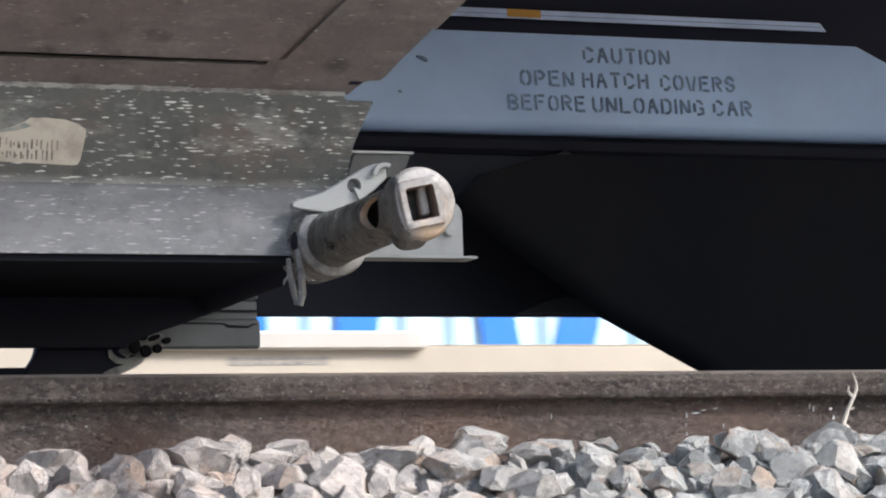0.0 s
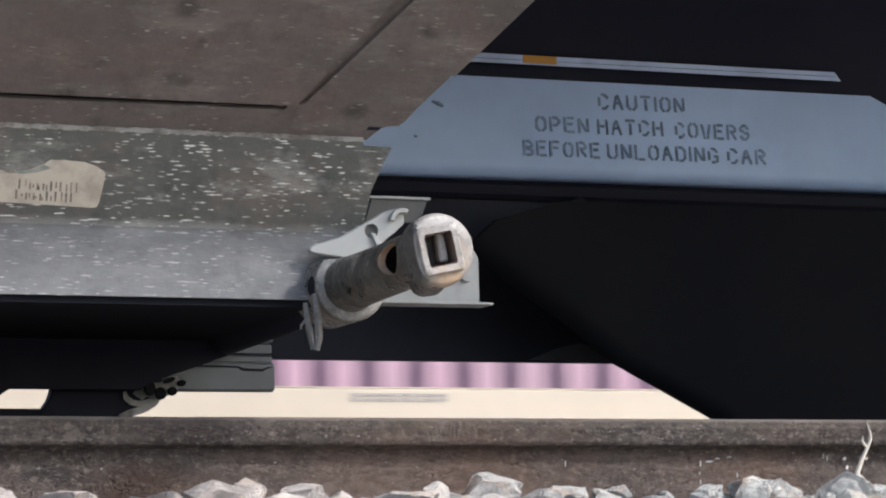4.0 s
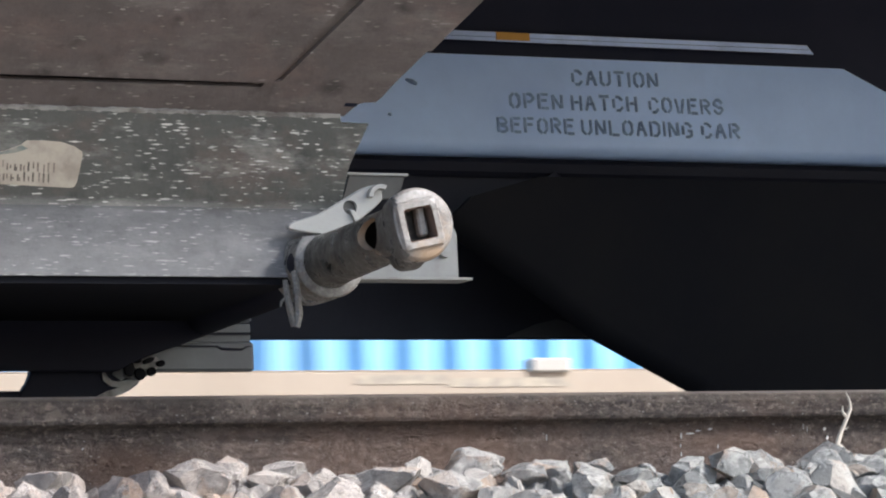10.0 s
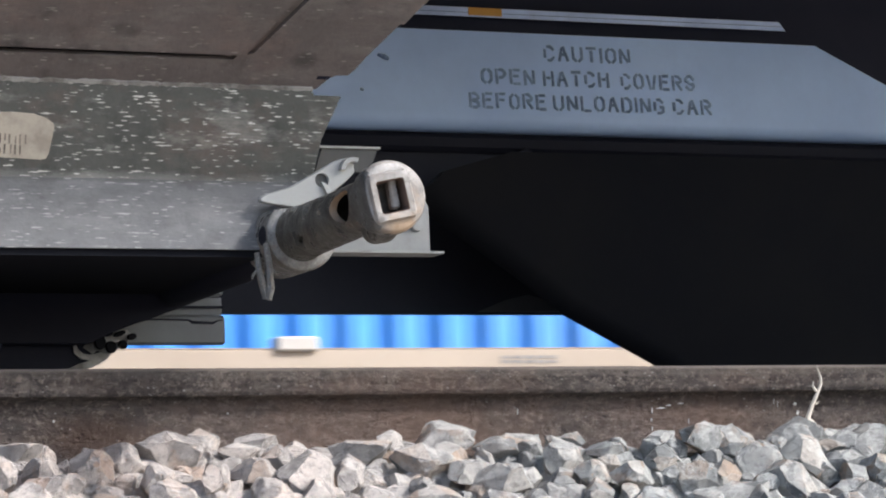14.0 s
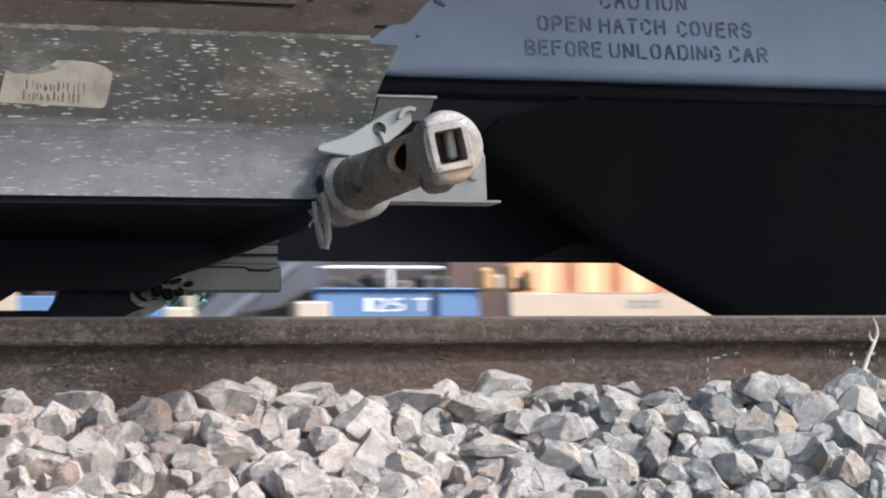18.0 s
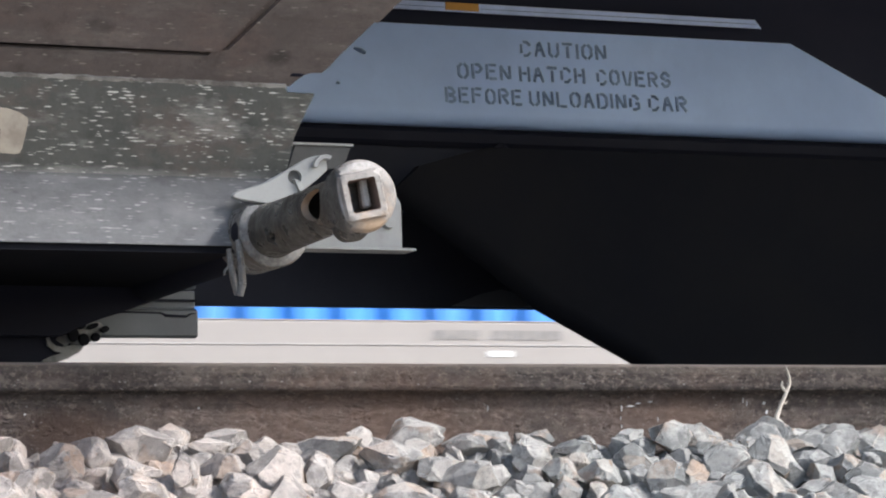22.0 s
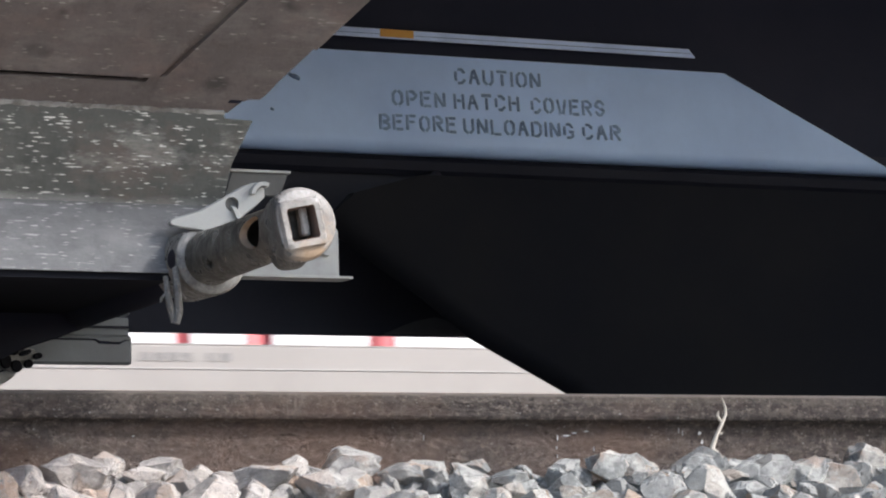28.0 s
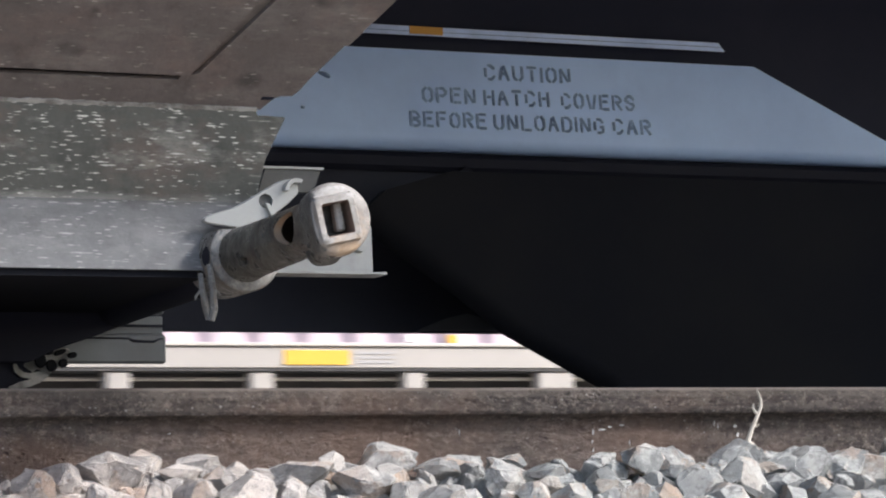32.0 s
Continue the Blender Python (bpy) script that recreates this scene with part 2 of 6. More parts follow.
def rust_steel(name, dark, mid, red, pale):
    """Pitted rusty steel: long soft patches, reddish bloom, pits and pale scale flecks."""
    m = Nodes(name, 0.8)
    c = m.mix(m.ramp(m.noise(5.0, 6.0, 0.65, (0.5, 1, 1.4)), 0.36, 0.64), dark, mid)
    c = m.mix(m.math("MULTIPLY", m.ramp(m.noise(2.6, 4.0, 0.6, (0.8, 1, 2.0)), 0.52, 0.72), 0.55), c, red)
    c = m.mix(m.math("MULTIPLY", m.ramp(m.noise(24.0, 7.0, 0.75, (0.8, 1, 1)), 0.50, 0.60), 0.45), c, tuple(v * 0.6 for v in dark))
    c = m.mix(m.math("MULTIPLY", m.ramp(m.noise(55.0, 6.0, 0.78), 0.47, 0.62), 0.7), c, tuple(v * 0.55 for v in dark))
    c = m.mix(m.math("MULTIPLY", m.ramp(m.noise(85.0, 5.0, 0.8, (0.75, 1, 1)), 0.53, 0.61), 0.75), c, tuple(v * 1.2 for v in pale))
    scab = m.math("MULTIPLY", m.ramp(m.noise(38.0, 8.0, 0.80, (0.6, 1, 1)), 0.49, 0.55), m.ramp(m.noise(6.0, 4.0, 0.6, (0.6, 1, 1)), 0.36, 0.60))
    c = m.mix(m.math("MULTIPLY", scab, 0.5), c, pale)
    pit = m.math("MULTIPLY", m.ramp(m.math("ADD", m.voronoi(80.0, (0.7, 1, 1)), m.math("MULTIPLY", m.noise(90.0, 3.0), 0.35)), 0.44, 0.30), m.ramp(m.noise(22.0, 4.0, 0.7), 0.50, 0.60))
    c = m.mix(m.math("MULTIPLY", pit, 0.6), c, tuple(v * 0.35 for v in dark))
    fleck = m.math("MULTIPLY", m.ramp(m.math("ADD", m.voronoi(95.0, (0.6, 1, 1)), m.math("MULTIPLY", m.math("SUBTRACT", m.noise(160.0, 3.0, 0.7), 0.5), 0.35)), 0.17, 0.10), m.ramp(m.noise(34.0, 2.0), 0.515, 0.56))
    c = m.mix(m.math("MULTIPLY", fleck, 0.8), c, (0.55, 0.52, 0.48))
    axis = m.n.new("ShaderNodeSeparateXYZ")
    m.l.new(m.coord, axis.inputs[0])
    # worn running arris with its sunlight painted in; sandy dust settled on the web
    arris = m.ramp(m.math("ADD", axis.outputs["Z"], m.math("MULTIPLY", m.noise(30.0, 4.0, 0.7, (0.4, 1, 1)), 0.008)), -0.0035, 0.001)
    c = m.mix(m.math("MULTIPLY", arris, 0.8), c, (0.48, 0.41, 0.35))
    # upper band of the head paler, for wear and the light it catches
    band = m.ramp(m.math("ADD", axis.outputs["Z"], m.math("MULTIPLY", m.noise(16.0, 5.0, 0.7, (0.3, 1, 1)), 0.012)), -0.014, -0.009)
    c = m.mix(m.math("MULTIPLY", band, 0.25), c, (0.29, 0.245, 0.21))
    dust = m.math("MULTIPLY", m.ramp(axis.outputs["Z"], -0.054, -0.066), m.ramp(m.noise(7.0, 5.0, 0.65, (0.5, 1, 1)), 0.42, 0.62))
    c = m.mix(m.math("MULTIPLY", dust, 0.45), c, (0.26, 0.185, 0.150))
    for place, size in (((0.05, 0.03, -0.10), 0.30), ((0.62, 0.03, -0.09), 0.16), ((-0.55, 0.03, -0.13), 0.14)):
        d = m.n.new("ShaderNodeVectorMath")
        d.operation = "DISTANCE"
        m.l.new(m.mapped((1, 1, 2.2)), d.inputs[0])
        d.inputs[1].default_value = (place[0], place[1], place[2] * 2.2)
        edge = m.math("ADD", d.outputs["Value"], m.math("MULTIPLY", m.math("SUBTRACT", m.noise(9.0, 5.0, 0.65), 0.5), size * 1.6))
        c = m.mix(m.math("MULTIPLY", m.ramp(edge, size, size * 0.3), 0.52), c, tuple(v * 1.15 for v in red))
    h = m.math("SUBTRACT", m.math("ADD", m.math("MULTIPLY", m.noise(75.0, 8.0, 0.82), 1.5), m.math("MULTIPLY", m.noise(24.0, 7.0, 0.75, (0.8, 1, 1)), 1.2)), m.math("SUBTRACT", m.math("MULTIPLY", pit, 0.9), m.math("MULTIPLY", scab, 0.5)))
    return m.done(c, h, 1.0, 0.018)


BROWN_SHEET = spattered("brown_painted_sheet", (0.088, 0.074, 0.066), (0.136, 0.111, 0.100), (0.37, 0.34, 0.30), 0.62, patch=(0.150, 0.108, 0.092), sparse=0.07)
OLIVE_FLANGE = spattered("olive_grey_paint", (0.058, 0.060, 0.050), (0.088, 0.088, 0.074), (0.56, 0.54, 0.48), 1.10, patch=(0.115, 0.088, 0.070), ragged=(0.318, -0.009, (0.22, 0.215, 0.20)))
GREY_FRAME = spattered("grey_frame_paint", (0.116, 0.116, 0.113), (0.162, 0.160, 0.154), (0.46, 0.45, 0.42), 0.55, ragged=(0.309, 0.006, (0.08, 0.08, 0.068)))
WELD = worn_paint("weld_bead", (0.27, 0.255, 0.225), (0.12, 0.105, 0.088), 0.8, dirt_at=(0.46, 0.62), scale=24.0, bump=0.8)
CAST = mottled("cast_steel", (0.036, 0.035, 0.031), (0.088, 0.084, 0.072), (0.075, 0.055, 0.040))
CAST_FLANK = mottled("shaded_cast_flank", (0.050, 0.049, 0.045), (0.105, 0.101, 0.092), (0.11, 0.085, 0.065))
CAST_MID = mottled("grey_cast_steel", (0.11, 0.107, 0.10), (0.23, 0.22, 0.20), (0.20, 0.12, 0.07), 1.0, (-0.24, -0.17, 0.285), 0.05)
CAST_PALE = mottled("lit_worn_cast_face", (0.265, 0.247, 0.224), (0.185, 0.165, 0.145), (0.26, 0.178, 0.108), 1.0, (-0.222, -0.612, 0.168), 0.034)
PIN_GREY = mottled("worn_pin_steel", (0.10, 0.098, 0.092), (0.20, 0.195, 0.18), (0.13, 0.105, 0.08))
CAST_RUST = worn_paint("rusty_cast", (0.36, 0.255, 0.165), (0.25, 0.17, 0.11), 0.8, scale=18.0, bump=0.4)
SOCKET_BROWN = worn_paint("brown_socket_rust", (0.13, 0.085, 0.062), (0.08, 0.055, 0.042), 0.85, scale=30.0, bump=0.5)
PLATE_GREY = worn_paint("light_grey_paint", (0.33, 0.33, 0.307), (0.24, 0.23, 0.21), 0.45, dirt_at=(0.48, 0.72), scale=14.0, bump=0.10)
RIM_GREY = worn_paint("worn_grey_rim", (0.33, 0.32, 0.30), (0.16, 0.15, 0.14), 0.6, dirt_at=(0.42, 0.66), scale=26.0, bump=0.4)
# grey darkened to carry the shade of an underside and a hole
PLATE_DARK = worn_paint("shaded_grey_paint", (0.065, 0.064, 0.059), (0.10, 0.097, 0.088), 0.7, scale=9.0)
BOX_GREY = worn_paint("blue_grey_paint", (0.155, 0.17, 0.175), (0.12, 0.125, 0.125), 0.5, scale=5.0)
BLACK = worn_paint("black_underframe_paint", (0.0140, 0.0149, 0.0238), (0.021, 0.0218, 0.031), 0.7, scale=2.5, gloss=0.15)
NAVY_BLACK = worn_paint("blue_black_paint", (0.018, 0.020, 0.034), (0.026, 0.027, 0.042), 0.7, scale=2.0, gloss=0.15)
SILL_BLACK = worn_paint("black_sill_paint", (0.030, 0.031, 0.042), (0.040, 0.042, 0.053), 0.7, scale=2.5, gloss=0.15)
# near-black, with the deep shade under the car put into the colour
BLACK_CHUTE = worn_paint("shaded_black_paint", (0.0064, 0.0068, 0.0096), (0.0108, 0.0105, 0.0115), 0.75, dirt_at=(0.38, 0.66), scale=1.5, gloss=0.08)
PANEL_BLUE = worn_paint("pale_blue_grey_paint", (0.49, 0.645, 0.92), (0.385, 0.515, 0.77), 0.45, dirt_at=(0.40, 0.68), scale=2.2, bump=0.06)
LABEL = worn_paint("aged_label", (0.42, 0.37, 0.29), (0.27, 0.23, 0.18), 0.7, dirt_at=(0.5, 0.7), scale=18.0)
LABEL_TEAL = worn_paint("teal_stain", (0.17, 0.20, 0.17), (0.28, 0.27, 0.22), 0.8, dirt_at=(0.42, 0.62), scale=45.0)
LABEL_INK = worn_paint("faded_ink", (0.10, 0.085, 0.07), (0.26, 0.22, 0.17), 0.8, dirt_at=(0.4, 0.6), scale=60.0)
STRIP_WHITE = worn_paint("reflective_white", (0.58, 0.70, 0.95), (0.40, 0.49, 0.68), 0.35, dirt_at=(0.45, 0.7), scale=7.0)
AMBER = worn_paint("amber_reflector", (0.55, 0.27, 0.03), (0.48, 0.22, 0.03), 0.3, scale=5.0)
RUST_RAIL = rust_steel("rusty_rail_steel", (0.076, 0.061, 0.054), (0.152, 0.120, 0.103), (0.235, 0.142, 0.097), (0.32, 0.262, 0.220))
DRY_STALK = worn_paint("dry_stalk", (0.50, 0.45, 0.38), (0.36, 0.31, 0.25), 0.8, scale=20.0)
BODY_GREY = worn_paint("hopper_body_paint", (0.42, 0.43, 0.43), (0.34, 0.33, 0.31), 0.55, scale=1.2)


def stone_material():
    m = Nodes("crushed_limestone", 0.62)
    m.coord = m.n.new("ShaderNodeNewGeometry").outputs["Position"]
    r = m.n.new("ShaderNodeObjectInfo").outputs["Random"]
    i = m.n.new("ShaderNodeNewGeometry").outputs["Random Per Island"]
    key = m.math("FRACT", m.math("ADD", r, i), 0.0)
    ramp = m.n.new("ShaderNodeValToRGB")
    m.l.new(key, ramp.inputs["Fac"])
    stops = ((0.0, (0.14, 0.14, 0.14)), (0.14, (0.24, 0.245, 0.247)), (0.34, (0.40, 0.397, 0.39)), (0.47, (0.50, 0.485, 0.465)), (0.56, (0.40, 0.295, 0.22)), (0.64, (0.50, 0.455, 0.415)), (0.72, (0.50, 0.478, 0.455)), (0.87, (0.30, 0.304, 0.306)), (1.0, (0.17, 0.17, 0.173)))
    e = ramp.color_ramp.elements
    e[0].position, e[0].color = stops[0][0], (*stops[0][1], 1)
    e[1].position, e[1].color = stops[-1][0], (*stops[-1][1], 1)
    for p, col in stops[1:-1]:
        n = e.new(p)
        n.color = (*col, 1)
    c = ramp.outputs["Color"]
    c = m.mix(m.math("MULTIPLY", m.ramp(m.noise(15.0, 6.0, 0.68), 0.47, 0.56), 0.55), c, (0.66, 0.65, 0.63))
    c = m.mix(m.math("MULTIPLY", m.ramp(m.noise(34.0, 7.0, 0.75), 0.53, 0.60), 0.6), c, (0.20, 0.195, 0.19))
    # warmer tint towards low x, cooler and darker towards high x
    axis = m.n.new("ShaderNodeSeparateXYZ")
    m.l.new(m.coord, axis.inputs[0])
    warm = m.ramp(m.math("ADD", axis.outputs["X"], m.math("MULTIPLY", m.noise(5.0, 2.0), 0.5)), 0.55, -0.25)
    tint = m.n.new("ShaderNodeMix")
    tint.data_type, tint.blend_type = "RGBA", "MULTIPLY"
    m.l.new(warm, tint.inputs[0])
    m.l.new(c, tint.inputs[6])
    tint.inputs[7].default_value = (1.0, 0.905, 0.84, 1)
    cool = m.n.new("ShaderNodeMix")
    cool.data_type, cool.blend_type = "RGBA", "MULTIPLY"
    m.l.new(m.math("SUBTRACT", 1.0, warm), cool.inputs[0])
    m.l.new(tint.outputs[2], cool.inputs[6])
    cool.inputs[7].default_value = (0.80, 0.805, 0.775, 1)
    c = m.mix(m.math("MULTIPLY", warm, 0.18), cool.outputs[2], (0.62, 0.53, 0.46))
    c = m.mix(m.math("MULTIPLY", m.ramp(m.noise(13.0, 4.0, 0.6), 0.58, 0.66), 0.5), c, (0.38, 0.26, 0.18))
    c = m.mix(m.math("MULTIPLY", m.ramp(m.noise(150.0, 5.0, 0.75), 0.50, 0.70), 0.45), c, (0.15, 0.147, 0.143))
    return m.done(c, m.noise(40.0, 9.0, 0.76), 0.85, 0.018)


def stencil_paint():
    """Sprayed black over pale blue, thin and rubbed in places."""
    m = Nodes("stencil_black", 0.7)
    m.coord = m.n.new("ShaderNodeNewGeometry").outputs["Position"]
    worn = m.math("ADD", m.math("MULTIPLY", m.ramp(m.noise(4.5, 3.0, 0.6), 0.44, 0.70), 0.40), m.math("MULTIPLY", m.ramp(m.noise(55.0, 5.0, 0.7), 0.42, 0.70), 0.45))
    return m.done(m.mix(worn, (0.115, 0.160, 0.260), (0.38, 0.51, 0.75)))


STENCIL = stencil_paint()
STONE = stone_material()
GROUND = worn_paint("gravelly_dirt", (0.23, 0.21, 0.185), (0.15, 0.135, 0.115), 0.95, scale=0.8, bump=0.6)


# mesh helpers
def part(name, bm, material, parent=None, label="", smooth=False):
    me = bpy.data.meshes.new(name)
    bmesh.ops.recalc_face_normals(bm, faces=bm.faces)
    bm.to_mesh(me)
    bm.free()
    me.materials.append(material)
    if smooth:
        for p in me.polygons:
            p.use_smooth = True
        me.set_sharp_from_angle(angle=radians(38))
    ob = new(name, me)
    if parent is not None:
        ob.parent = parent
    if label:
        ob["label"] = label
    return ob


def thing(name, label, category, group="", kind=""):
    return tagged(new(name), label, category, group, kind)


def bevelled(bm, width, segments=1):
    if width:
        bmesh.ops.bevel(bm, geom=list(bm.edges), offset=width, segments=segments, affect="EDGES", clamp_overlap=True)
    return bm


def box(x0, x1, y0, y1, z0, z1, bevel=0.0, bm=None):
    b = bmesh.new()
    bmesh.ops.create_cube(b, size=1.0, matrix=Matrix.Translation(((x0 + x1) / 2, (y0 + y1) / 2, (z0 + z1) / 2)) @ Matrix.Diagonal((x1 - x0, y1 - y0, z1 - z0, 1)))
    bevelled(b, bevel)
    return joined(bm, b)


def joined(bm, b):
    """Adds b to bm, if there is one."""
    if bm is None:
        return b
    me = bpy.data.meshes.new("tmp")
    b.to_mesh(me)
    b.free()
    bm.from_mesh(me)
    bpy.data.meshes.remove(me)
    return bm


def prism(poly, way, bevel=0.0, bm=None):
    """A flat polygon of 3D points, given thickness along the vector way."""
    b = bmesh.new()
    f = b.faces.new([b.verts.new(p) for p in poly])
    made = bmesh.ops.extrude_face_region(b, geom=[f])
    bmesh.ops.translate(b, vec=Vector(way), verts=[g for g in made["geom"] if isinstance(g, bmesh.types.BMVert)])
    bmesh.ops.recalc_face_normals(b, faces=b.faces)
    bevelled(b, bevel)
    return joined(bm, b)


def xz(points, y):
    return [(x, y, z) for x, z in points]


def lathe(profile, centre, axis="y", steps=40, bm=None):
    """Turns (distance along the axis, radius) points about an axis through centre."""
    b = bmesh.new()
    rings = []
    for d, r in profile:
        ring = []
        for k in range(steps):
            a = 2 * math.pi * k / steps
            c, s = r * math.cos(a), r * math.sin(a)
            p = {"y": (c, d, s), "x": (d, c, s), "z": (c, s, d)}[axis]
            ring.append(b.verts.new(Vector(centre) + Vector(p)))
        rings.append(ring)
    for a, c in zip(rings, rings[1:]):
        for k in range(steps):
            b.faces.new((a[k], a[(k + 1) % steps], c[(k + 1) % steps], c[k]))
    b.faces.new(rings[0])
    b.faces.new(rings[-1])
    return joined(bm, b)


def tube(points, radii, steps=8, bm=None):
    """A tapering round rod through points."""
    b = bmesh.new()
    rings = []
    points = [Vector(p) for p in points]
    for k, p in enumerate(points):
        way = (points[min(k + 1, len(points) - 1)] - points[max(k - 1, 0)]).normalized()
        side = way.cross(Vector((0.13, 0.9, 0.4))).normalized()
        up = way.cross(side)
        rings.append([b.verts.new(p + radii[k] * (math.cos(2 * math.pi * j / steps) * side + math.sin(2 * math.pi * j / steps) * up)) for j in range(steps)])
    for a, c in zip(rings, rings[1:]):
        for j in range(steps):
            b.faces.new((a[j], a[(j + 1) % steps], c[(j + 1) % steps], c[j]))
    b.faces.new(rings[0])
    b.faces.new(rings[-1])
    return joined(bm, b)


def lettering(name, text, height, width, place, material, parent, depth=0.0015):
    """A line of raised paint letters that faces -y, its lower left corner at place."""
    curve = bpy.data.curves.new(name, "FONT")
    curve.body, curve.size, curve.extrude = text, 1.0, 0.5
    ob = bpy.data.objects.new(name, curve)
    scene.collection.objects.link(ob)
    me = bpy.data.meshes.new_from_object(ob.evaluated_get(bpy.context.evaluated_depsgraph_get()))
    bpy.data.objects.remove(ob)
    bpy.data.curves.remove(curve)
    bm = bmesh.new()
    bm.from_mesh(me)
    bpy.data.meshes.remove(me)
    bmesh.ops.remove_doubles(bm, verts=bm.verts, dist=1e-5)
    xs, ys = [v.co.x for v in bm.verts], [v.co.y for v in bm.verts]
    x0, y0, w, h = min(xs), min(ys), max(xs) - min(xs), max(ys) - min(ys)
    for v in bm.verts:
        x, y, z = v.co
        v.co = (place[0] + (x - x0) / w * width, place[1] - depth * (z + 0.5), place[2] + (y - y0) / h * height)
    return part(name, bm, material, parent)


# stencil letters: each stroke is a run of grid points (column 0 to 6, row 0 to 9), with bridges left open between the strokes
STROKES = {"A": "00 28|39 60|24 44", "B": "00 09|29 49 67 66 45 25|24 44 63 61 40 20", "C": "67 58 49 29|07 02|20 40 51 62", "D": "00 09|29 49 67 62 40 20", "E": "00 09|29 69|25 55|20 60",
           "F": "00 09|29 69|25 55", "G": "67 58 49 29|07 02|20 40 61 64 44", "H": "00 09|60 69|25 45", "I": "00 09", "L": "00 09|20 60", "N": "00 08|09 51|61 69", "O": "29 18 07 02 11 20|49 58 67 62 51 40",
           "P": "00 09|29 49 58 67 66 55 44 24", "R": "00 09|29 49 58 67 66 55 45 25|34 60", "S": "67 49 29 07 06 25|34 54 63 62 40 20 02", "T": "09 69|37 30", "U": "09 02 11 20|69 62 51 40", "V": "09 20|69 40"}


def stencil_word(text, height, width, material, parent, depth=0.0012):
    """A sprayed stencil word that faces -y, with its lower left corner at the origin."""
    rnd, bm, pen, thick = random.Random(text), bmesh.new(), 0.0, 1.75
    quads = []
    for char in text:
        slip = rnd.uniform(-0.25, 0.25)
        for stroke in STROKES[char].split("|"):
            run = [Vector((pen + int(p[0]) + 0.9, int(p[1]) + 0.9 + slip)) for p in stroke.split()]
            t = thick * rnd.uniform(0.88, 1.08)
            edge = []
            for k, p in enumerate(run):
                a = (p - run[k - 1]).normalized() if k else None
                b = (run[k + 1] - p).normalized() if k + 1 < len(run) else None
                way = ((a or b) + (b or a)).normalized()
                turn = max(0.7, way.dot(a or b))
                across = Vector((-way.y, way.x)) * t * 0.5 / turn
                ends = way * (0.4 if b is None else -0.4 if a is None else 0.0)
                edge.append((p + ends + across, p + ends - across))
            quads += [(e[0], e[1], f[1], f[0]) for e, f in zip(edge, edge[1:])]
        pen += (1.8 if char == "I" else 7.8) + 2.1
    for q in quads:
        low = [bm.verts.new((v.x / (pen - 2.1) * width, 0.0, v.y / 10.8 * height)) for v in q]
        high = [bm.verts.new((v.co.x, -depth, v.co.z)) for v in low]
        bm.faces.new(high)
        for k in range(4):
            bm.faces.new((low[k], low[(k + 1) % 4], high[(k + 1) % 4], high[k]))
    return part("stencil_word", bm, material, parent)


def cut(ob, cutter):
    """Takes the solid cutter out of a part."""
    me = bpy.data.meshes.new("cutter")
    bmesh.ops.recalc_face_normals(cutter, faces=cutter.faces)
    cutter.to_mesh(me)
    cutter.free()
    tool = new("cutter", me)
    mod = ob.modifiers.new("cut", "BOOLEAN")
    mod.object, mod.operation, mod.solver = tool, "DIFFERENCE", "EXACT"
    made = bpy.data.meshes.new_from_object(ob.evaluated_get(bpy.context.evaluated_depsgraph_get()))
    ob.modifiers.remove(mod)
    ob.data = made
    bpy.data.objects.remove(tool)
    for p in made.polygons:
        p.use_smooth = True
    made.set_sharp_from_angle(angle=radians(38))


def oval(centre, along, ry, rz, steps=20):
    """A solid rod along x with an oval section."""
    x, y, z = centre
    return prism([(x - along, y + ry * math.cos(2 * math.pi * k / steps), z + rz * math.sin(2 * math.pi * k / steps)) for k in range(steps)], (2 * along, 0, 0))


def curved_patch(radius, y0, ry, angle, rz, centre, steps=24):
    """An oval patch that follows a round shaft: radius gives the shaft's radius at y."""
    bm = bmesh.new()
    rings = []
    for f in (0.05, 0.4, 0.7, 0.9, 1.0):
        ring = []
        for k in range(steps):
            b = 2 * math.pi * k / steps
            y, a = y0 + f * ry * math.cos(b), angle + f * rz * math.sin(b)
            r = radius(y)
            ring.append(bm.verts.new((centre[0] + r * math.cos(a), y, centre[1] + r * math.sin(a))))
        rings.append(ring)
    for p, q in zip(rings, rings[1:]):
        for k in range(steps):
            bm.faces.new((p[k], p[(k + 1) % steps], q[(k + 1) % steps], q[k]))
    bm.faces.new(rings[0])
    return bm


# ground
bm = bmesh.new()
bmesh.ops.create_grid(bm, x_segments=2, y_segments=2, size=1500.0, matrix=Matrix.Translation((0, 0, -0.78)))
tagged(part("ground", bm, GROUND), "bare gravelly dirt beside the tracks", "ground", kind="structure")

RAIL_SECTION = [(0.010, 0.0), (0.064, 0.0), (0.0705, -0.004), (0.074, -0.017), (0.074, -0.042), (0.070, -0.048), (0.050, -0.055), (0.045, -0.064), (0.0445, -0.125),
                (0.050, -0.150), (0.112, -0.163), (0.112, -0.175), (-0.038, -0.175), (-0.038, -0.163), (0.024, -0.150), (0.0295, -0.125), (0.029, -0.064),
                (0.024, -0.055), (0.004, -0.048), (0.0, -0.042), (0.0, -0.0185), (0.0035, -0.0045)]


def rail(name, y, material, label, x0=-70.0, x1=90.0, mirrored=False):
    bm = prism([(x0, y + (-a if mirrored else a), b) for a, b in RAIL_SECTION], (x1 - x0, 0, 0))
    return tagged(part(name, bm, material, smooth=False), label, "rail", "rails of the near track" if y < 3 else "rails of the far track", "structure")


near_rail = rail("rail_near", 0.0, RUST_RAIL, "rusty brown steel rail half buried in pale ballast")
